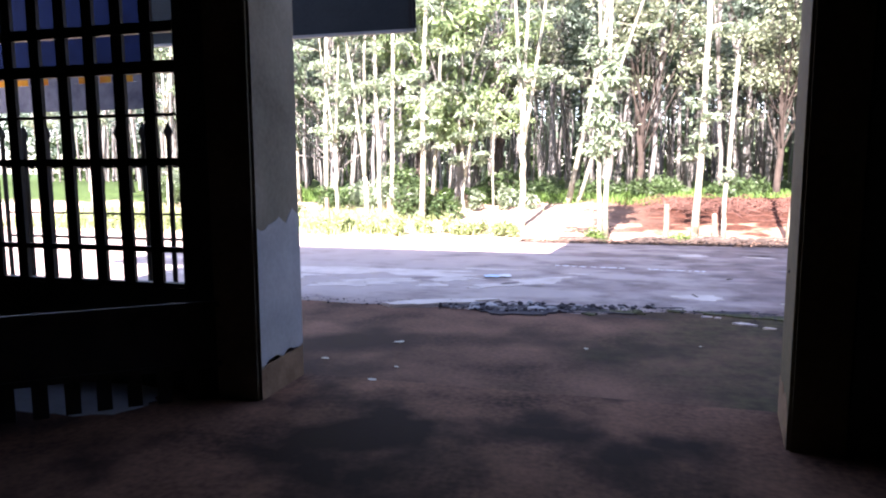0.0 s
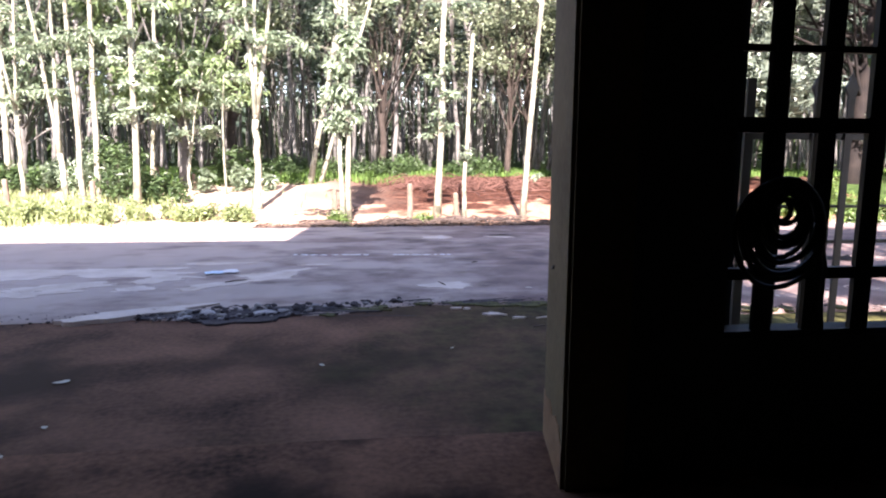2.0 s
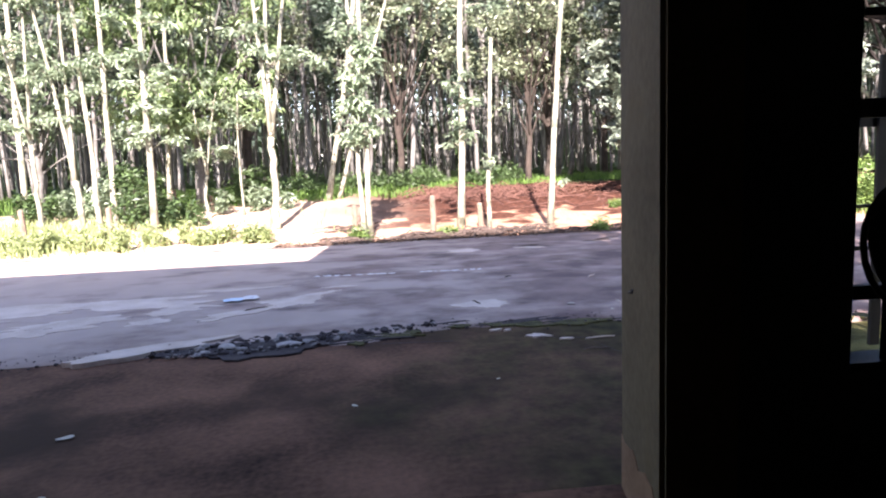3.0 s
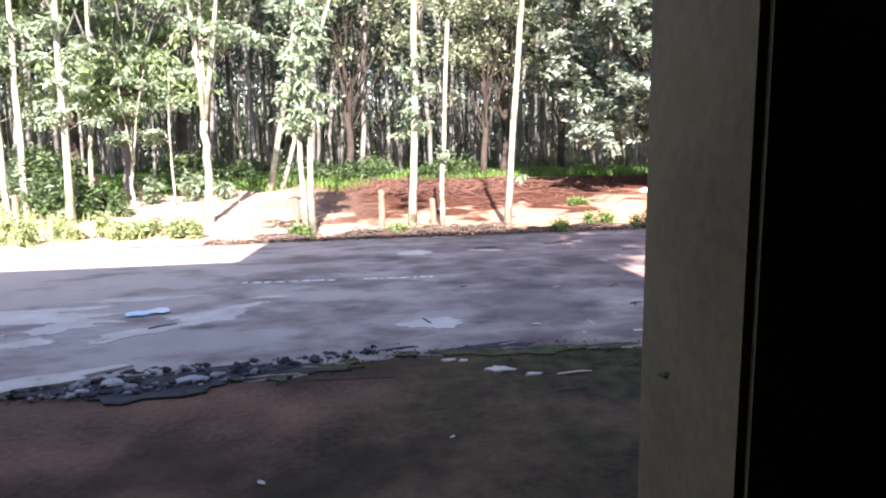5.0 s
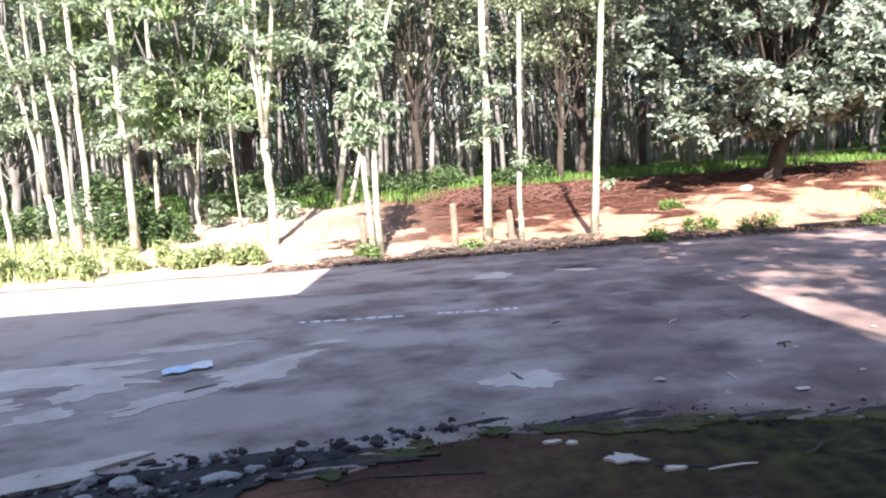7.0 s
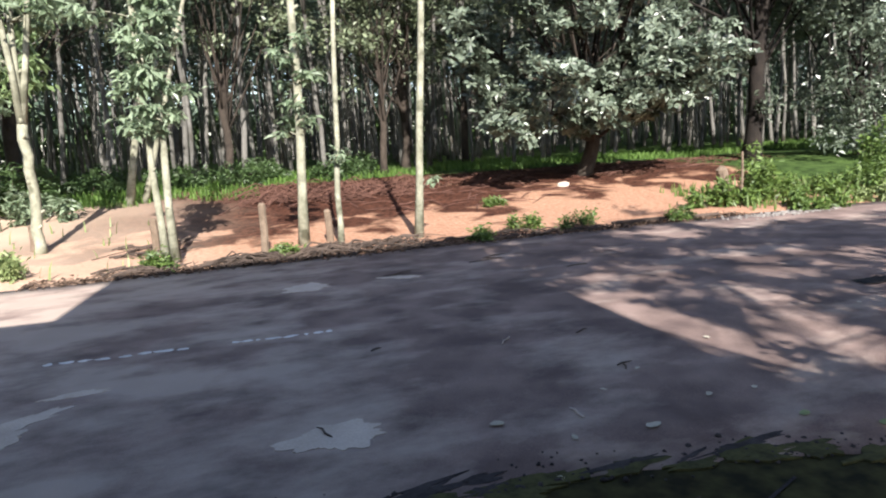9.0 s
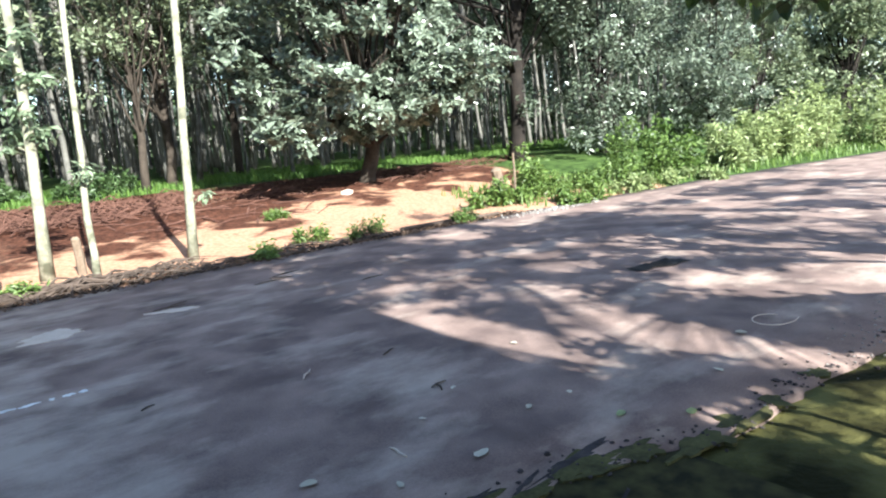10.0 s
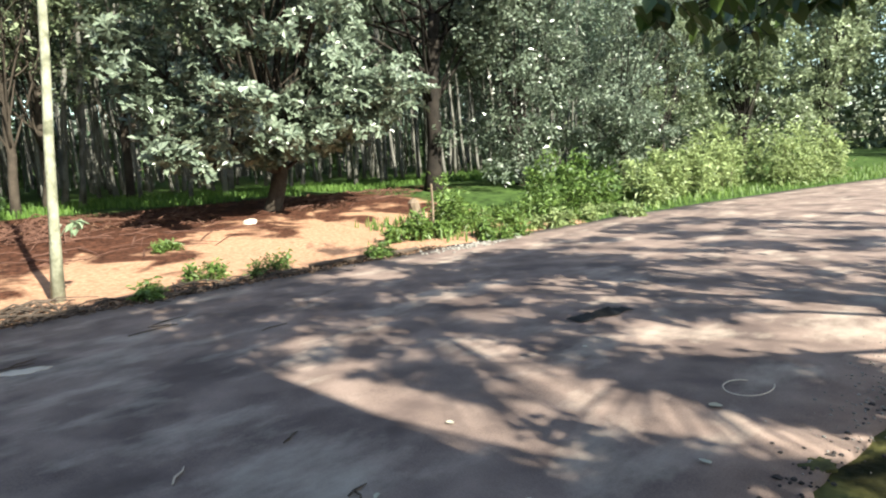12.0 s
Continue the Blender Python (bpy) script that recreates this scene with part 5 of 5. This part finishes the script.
# ---------------------------------------------------------------- on the road
def build_road_surface():
    nrg, rng = np.random.default_rng(81), random.Random(81)
    patches = [(0.64, 8.93, 0.25, 0.14, 0.15), (-3.2, 9.9, 0.95, 0.24, -0.2), (-1.35, 9.55, 0.32, 0.2, 0.7), (-4.7, 9.9, 1.1, 0.3, 0.05), (-2.3, 10.5, 0.65, 0.09, 0.08), (-3.9, 8.8, 0.5, 0.14, 0.2), (-6.3, 9.2, 0.9, 0.22, 0.0), (-0.9, 10.3, 0.22, 0.05, 0.1),
               # the first two below stand in for sunlit spots on the shaded road
               (0.98, 12.95, 0.26, 0.2, 0.3), (2.1, 12.95, 0.22, 0.07, -0.3), (-2.15, 8.93, 0.12, 0.06, 0.3), (-7.6, 10.6, 1.1, 0.2, 0.0), (-3.6, 9.15, 0.6, 0.16, 0.25), (-1.9, 9.15, 0.42, 0.12, 0.5), (-2.75, 9.0, 0.25, 0.12, 0.1), (-5.3, 9.3, 0.8, 0.2, 0.1), (-1.25, 9.85, 0.4, 0.09, 0.6), (-3.5, 10.05, 0.8, 0.16, 0.1), (-1.6, 9.65, 0.2, 0.1, 0.2), (-2.6, 9.5, 0.3, 0.16, 0.5)]
    for x, y, rx, ry, turn in patches:
        tagged(new("road_patch", ragged_patch(x, y, rx, ry, rng, turn, n=80, rough=0.34).mesh("road_patch", DUST)), "pale patch on the asphalt, dusty wear and some painted sunlight", "road patch", "worn patches")
    # broken centre line
    for x0, x1 in ((-1.3, -0.25), (0.12, 0.95)):
        x = x0
        while x < x1:
            l = rng.uniform(0.03, 0.14)
            y = 11.05 - 0.06 * x + 0.012 * math.sin(x * 9)
            tagged(new("line_fragment", ragged_patch(x + l / 2, y, l / 2, 0.024, rng, -0.06, 0.004, 14, 0.5).mesh("line_fragment", WHITE_LINE)), "worn fragment of the white centre line", "road marking", "white centre line")
            x += l + rng.uniform(0.02, 0.06)
    # pothole of broken asphalt along the edge
    hole = empty("pothole", (-1.75, 7.95, 0.0), "broken asphalt edge with dark rubble and loose stones", "pothole", kind="structure")
    bed = ragged_patch(-1.55, 7.9, 0.88, 0.26, rng, 0.10, 0.006, 70, 0.42, lambda x, y: 0.002)
    bed.verts = [(x + 1.75, y - 7.95, z) for x, y, z in bed.verts]
    part("bed", bed.mesh("bed", RUBBLE), hole)
    slab = ragged_patch(-2.32, 7.95, 0.62, 0.125, rng, 0.42, 0.03, 34, 0.3, lambda x, y: 0.002)
    slab.verts = [(x + 1.75, y - 7.95, z) for x, y, z in slab.verts]
    part("slab", slab.mesh("slab", DUST), hole, "pale lifted cement slab")
    shapes = []
    for k in range(8):
        v, f = pebble(0, 0, 0, 1.0, rng)
        shapes.append(Shape().add(v, f).mesh("chunk", GRAVEL if k in (2, 5) else RUBBLE))
    for k in range(280):
        a, r = rng.uniform(0, 6.28), math.sqrt(rng.uniform(0, 1))
        ob = part("chunk", shapes[k % 8], hole)
        s = rng.uniform(0.008, 0.026) + 0.04 * rng.random() ** 4
        ob.location = (0.2 + math.cos(a) * r * 0.9, math.sin(a) * r * 0.27 - 0.03 + math.cos(a) * r * 0.09, 0.010 + s * 0.3)
        if k >= 200:
            u = rng.random()
            ob.location = (0.75 + u * 1.1, 0.10 + u * 0.22 + rng.gauss(0, 0.05), 0.008 + s * 0.3)
        ob.scale = (s, s, s * 0.8)
        ob.rotation_euler = (0, 0, a)
    for x, y, sx, sy, sz in ((-1.74, 7.86, 0.075, 0.07, 0.035), (-1.22, 7.82, 0.12, 0.05, 0.03), (-1.05, 7.9, 0.06, 0.03, 0.025), (-1.33, 8.12, 0.035, 0.035, 0.035), (-1.9, 7.74, 0.05, 0.03, 0.02), (-1.95, 7.68, 0.04, 0.035, 0.025), (-1.55, 7.72, 0.05, 0.02, 0.015)):
        lump("loose_stone", (x, y), (sx, sy, sz), STONE, x * 9, "pale loose stone in the broken asphalt", height=lambda a, b: 0.012)
    # moss and broken asphalt along the near edge
    for k in range(34):
        x = rng.uniform(-0.7, 5.2)
        y = near_edge(x) + ragged_edge(x) + rng.uniform(-0.02, 0.07)
        ob = new("moss_patch", ragged_patch(x, y, rng.uniform(0.05, 0.22), rng.uniform(0.02, 0.07), rng, rng.uniform(-0.3, 0.1), 0.003, 22, 0.5).mesh("moss_patch", MOSS))
        tagged(ob, "thin dark green moss creeping over the asphalt edge", "moss", "moss along the edge")
    for k in range(16):
        x = rng.uniform(-0.9, 2.6)
        y = near_edge(x) + ragged_edge(x) + rng.uniform(0.02, 0.2)
        ob = new("broken_edge", ragged_patch(x, y, rng.uniform(0.08, 0.26), rng.uniform(0.012, 0.035), rng, rng.uniform(-0.1, 0.35), 0.0035, 22, 0.55).mesh("broken_edge", RUBBLE))
        tagged(ob, "dark crumbled strip of broken asphalt edge", "asphalt", "broken asphalt strips")
    for x, y, rx, ry, turn in ((0.94, 7.65, 0.10, 0.045, -0.5), (0.62, 7.93, 0.05, 0.02, 0.1), (0.72, 7.9, 0.035, 0.02, 0.3), (1.15, 7.5, 0.06, 0.02, 0.0)):
        ob = new("cement_flake", ragged_patch(x, y, rx, ry, rng, turn, 0.003, 18, 0.4, lambda a, b: 0.002).mesh("cement_flake", DUST))
        tagged(ob, "pale flaked spot of bare cement on the mossy apron", "cement flake", "cement flakes")
    # crumbs along the whole near edge
    sh = Shape()
    for _ in range(700):
        x = rng.uniform(-5, 9)
        y = near_edge(x) + ragged_edge(x) + rng.gauss(0.05, 0.09)
        r = rng.uniform(0.004, 0.012) + 0.014 * rng.random() ** 5
        sh.add(*pebble(x, y, road_height(x, y) + 0.008, r, rng))
    tagged(new("edge_crumbs", sh.mesh("edge_crumbs", RUBBLE)), "dark asphalt crumbs along the road edge", "gravel", kind="stuff")
    sh = Shape()
    for _ in range(520):
        x = rng.gauss(6.3, 0.9)
        y = near_edge(x) + ragged_edge(x) + rng.gauss(0.12, 0.14)
        sh.add(*pebble(x, y, road_height(x, y) + 0.008, rng.uniform(0.004, 0.013), rng))
    tagged(new("edge_gravel", sh.mesh("edge_gravel", GRAVEL)), "pale gravel where asphalt meets mossy earth", "gravel", kind="stuff")
    # litter
    pack = empty("plastic_wrapper", (-2.02, 9.82, road_height(-2.02, 9.82) + 0.012), "flattened sky-blue and white plastic wrapper on the road", "wrapper")
    pack.rotation_euler, pack.scale = (0, 0, 0.36), (0.8, 0.7, 1)
    for nm, x0, x1, mat in (("blue_half", -0.24, 0.03, BLUE_PLASTIC), ("white_half", 0.03, 0.25, WHITE_PLASTIC)):
        sh, n = Shape(), 6
        for i in range(n + 1):
            for j in range(4):
                x, y = x0 + (x1 - x0) * i / n, -0.13 + 0.085 * j
                sh.verts.append((x, y + 0.07 * noise.noise((x * 9, j * 0.7, 0)), 0.012 + 0.012 * noise.noise((x * 12, y * 12, 1))))
        sh.faces = [(i * 4 + j, (i + 1) * 4 + j, (i + 1) * 4 + j + 1, i * 4 + j + 1) for i in range(n) for j in range(3)]
        part(nm, sh.mesh(nm, mat), pack)
    def flat_leaf(l):
        """A dry leaf, curled up a little at its sides."""
        l, sh, n, curl, w = l * 0.8, Shape(), 12, rng.uniform(0.1, 0.3), rng.uniform(0.26, 0.4)
        for i in range(n):
            a = 2 * math.pi * i / n
            u, v = math.cos(a) * l / 2, math.sin(a) * w * l * (1 - 0.25 * math.cos(a)) * rng.uniform(0.8, 1.15)
            sh.verts.append((u, v, 0.004 + curl * (v * v / l) * 2 + 0.1 * abs(u) * rng.random()))
        sh.verts.append((0, 0, 0.003))
        sh.faces = [(i, (i + 1) % n, n) for i in range(n)]
        return sh
    for x, y, l, kind in ((1.54, 8.69, 0.11, "dry"), (2.33, 8.32, 0.13, "dry"), (2.88, 8.53, 0.08, "dry"), (3.46, 7.84, 0.11, "yellow"), (3.17, 8.1, 0.10, "yellow"), (2.75, 9.08, 0.07, "dry"), (1.86, 8.37, 0.08, "dry"), (2.35, 8.86, 0.06, "dry"), (1.6, 8.04, 0.06, "dry"),
                          (3.2, 8.5, 0.06, "dry"), (4.1, 8.05, 0.09, "dry"), (4.85, 8.3, 0.11, "dry"), (5.4, 9.6, 0.07, "dry"), (-2.12, 4.99, 0.1, "dry"), (-2.28, 6.1, 0.13, "dry"), (-2.71, 5.43, 0.09, "dry"), (-0.59, 6.28, 0.07, "dry"), (-2.05, 5.35, 0.06, "dry"), (0.4, 6.6, 0.05, "dry"), (3.6, 9.4, 0.07, "dry"), (2.6, 7.3, 0.06, "dry")):
        ob = new("fallen_leaf", flat_leaf(l).mesh("fallen_leaf", LEAF_DRY if kind == "dry" else LEAF_SUNNY))
        ob.location, ob.rotation_euler = (x, y, max(0.004, road_height(x, y) + 0.012 if y > near_edge(x) else 0.005)), (0, 0, rng.uniform(0, 6.28))
        tagged(ob, kind + " pale fallen leaf lying on the ground", "leaf", "fallen leaves")
    for x, y, l, a, mat in ((2.2, 10.04, 0.2, 0.85, DUST), (2.85, 9.99, 0.16, 0.5, STICK), (2.03, 8.64, 0.15, 1.6, DUST), (1.43, 7.46, 0.26, 0.08, DUST), (1.95, 7.58, 0.3, 0.5, STICK), (-1.75, 9.3, 0.25, 0.5, STICK), (1.3, 7.15, 0.22, 0.05, STICK), (2.9, 7.0, 0.25, 0.3, STICK),
                            (3.4, 13.4, 0.5, 0.1, STICK), (3.55, 13.5, 0.3, -0.5, STICK), (3.7, 13.7, 0.45, 0.3, STICK), (2.1, 13.1, 0.35, 0.05, STICK), (2.2, 13.2, 0.3, 0.5, STICK), (0.6, 9.0, 0.18, 1.9, STICK), (2.73, 9.2, 0.14, 0.2, STICK), (2.7, 9.16, 0.12, 1.2, STICK), (4.2, 12.4, 0.3, 0.1, STICK), (1.2, 10.3, 0.1, 0.4, STICK)):
        k = rng.uniform(-0.07, 0.07) * l
        sh = Shape().tube([(-l / 2, 0, 0.008), (-l / 6, k, 0.014), (l / 5, -k * 0.6, 0.012), (l / 2, k * 0.4, 0.008)], [0.005, 0.007, 0.006, 0.003], 6)
        ob = new("twig", sh.mesh("twig", mat))
        ob.location, ob.rotation_euler = (x, y, road_height(x, y) + 0.006 if y > near_edge(x) else 0.002), (0, 0, a)
        tagged(ob, "short bleached stick lying on the ground" if mat is DUST else "short dry dark twig lying on the ground", "twig", "twigs")
    # black rag
    sh, n = Shape(), 14
    for i in range(n + 1):
        for j in range(7):
            u, v = i / n - 0.5, j / 6 - 0.5
            e = (1 - (2 * u) ** 2) * (1 - (2 * v) ** 2)
            sh.verts.append((u * 0.75, v * 0.19 * (1 + 0.7 * noise.noise((u * 4, 0, 0))), 0.012 + 0.042 * e * (1 + 1.5 * noise.noise((u * 9, v * 9, 3)))))
    sh.faces = [(i * 7 + j, (i + 1) * 7 + j, (i + 1) * 7 + j + 1, i * 7 + j + 1) for i in range(n) for j in range(6)]
    ob = new("black_rag", sh.mesh("black_rag", BLACK_CLOTH, True))
    ob.location, ob.rotation_euler = (6.4, 10.05, road_height(6.4, 10.05) + 0.004), (0, 0, -0.24)
    tagged(ob, "crumpled black cloth rag lying on the road", "rag")
    # thin cable loop
    pts = [(0.17 * math.cos(a) * (1 + 0.25 * a / 6), 0.15 * math.sin(a), 0.012 + 0.006 * a) for a in np.linspace(0.4, 5.2, 22)]
    ob = new("cable_loop", Shape().tube(pts, [0.0045] * 22, 5).mesh("cable_loop", DUST))
    ob.location = (5.25, 8.25, road_height(5.25, 8.25) + 0.006)
    tagged(ob, "loop of thin pale cable lying at the road edge", "cable")
    # cracks of the apron
    for pts in ([(0.85, 7.66), (1.1, 7.55), (1.32, 7.5), (1.36, 7.3), (1.42, 7.1), (1.5, 6.9)], [(2.1, 7.48), (2.35, 7.52), (2.6, 7.62)], [(-0.9, 7.62), (-0.4, 7.72), (0.2, 7.66)]):
        sh = Shape()
        for (x0, y0), (x1, y1) in zip(pts, pts[1:]):
            w = rng.uniform(0.004, 0.010)
            sh.add([(x0, y0 - w, 0.004), (x1, y1 - w, 0.004), (x1 + w * 0.3, y1 + w, 0.004), (x0 + w * 0.3, y0 + w, 0.004)], [(0, 1, 2, 3)])
        tagged(new("crack", sh.mesh("crack", RUBBLE)), "dark crack in the cement apron", "crack", kind="structure")
    # earth mound with roots on the near verge
    m = lump("earth_mound", (8.72, 7.6), (0.32, 0.28, 0.18), rough_surface("raw red earth", (0.035, 0.014, 0.010), (0.13, 0.062, 0.043), 5, 30, 0.95, 0.8, depth=0.03), 91, "small mound of raw red earth and roots at the road edge", "mound", road_height, 4)


build_ground()
build_road()
build_shed()
build_window_grille("window_1", *LEFT_WINDOW, SILL + 0.08, 4.515, -3.58, -0.243, ((0.76, 0.03), (1.02, 0.04), (1.65, 0.055), (1.98, 0.022), (2.31, 0.085), (2.58, 0.075), (2.9, 0.05)), "iron-barred window opening in the shed wall")
build_window_grille("window_2", *RIGHT_WINDOW, SILL, 4.515, 1.60, 0.252, ((0.68, 0.03), (0.97, 0.055), (1.66, 0.07), (2.0, 0.03), (2.5, 0.06), (2.9, 0.05)), "iron-barred window opening in the shed wall")
build_gate_leaf((-5.9, 5.38, 0), 2.31, 0.257, 0, "black iron gate leaf with spear-topped bars folded outside the wall")
build_gate_leaf((2.0, 5.38, 0), 1.72, 0.215, 2, "black iron gate leaf with blunt lock bars folded outside the wall")
build_hose_coil()
build_low_barrier()
build_signboard()
build_road_surface()
build_far_side()
build_roadside_trees()
build_big_trees()
build_near_tree()
build_undergrowth()
build_forest()
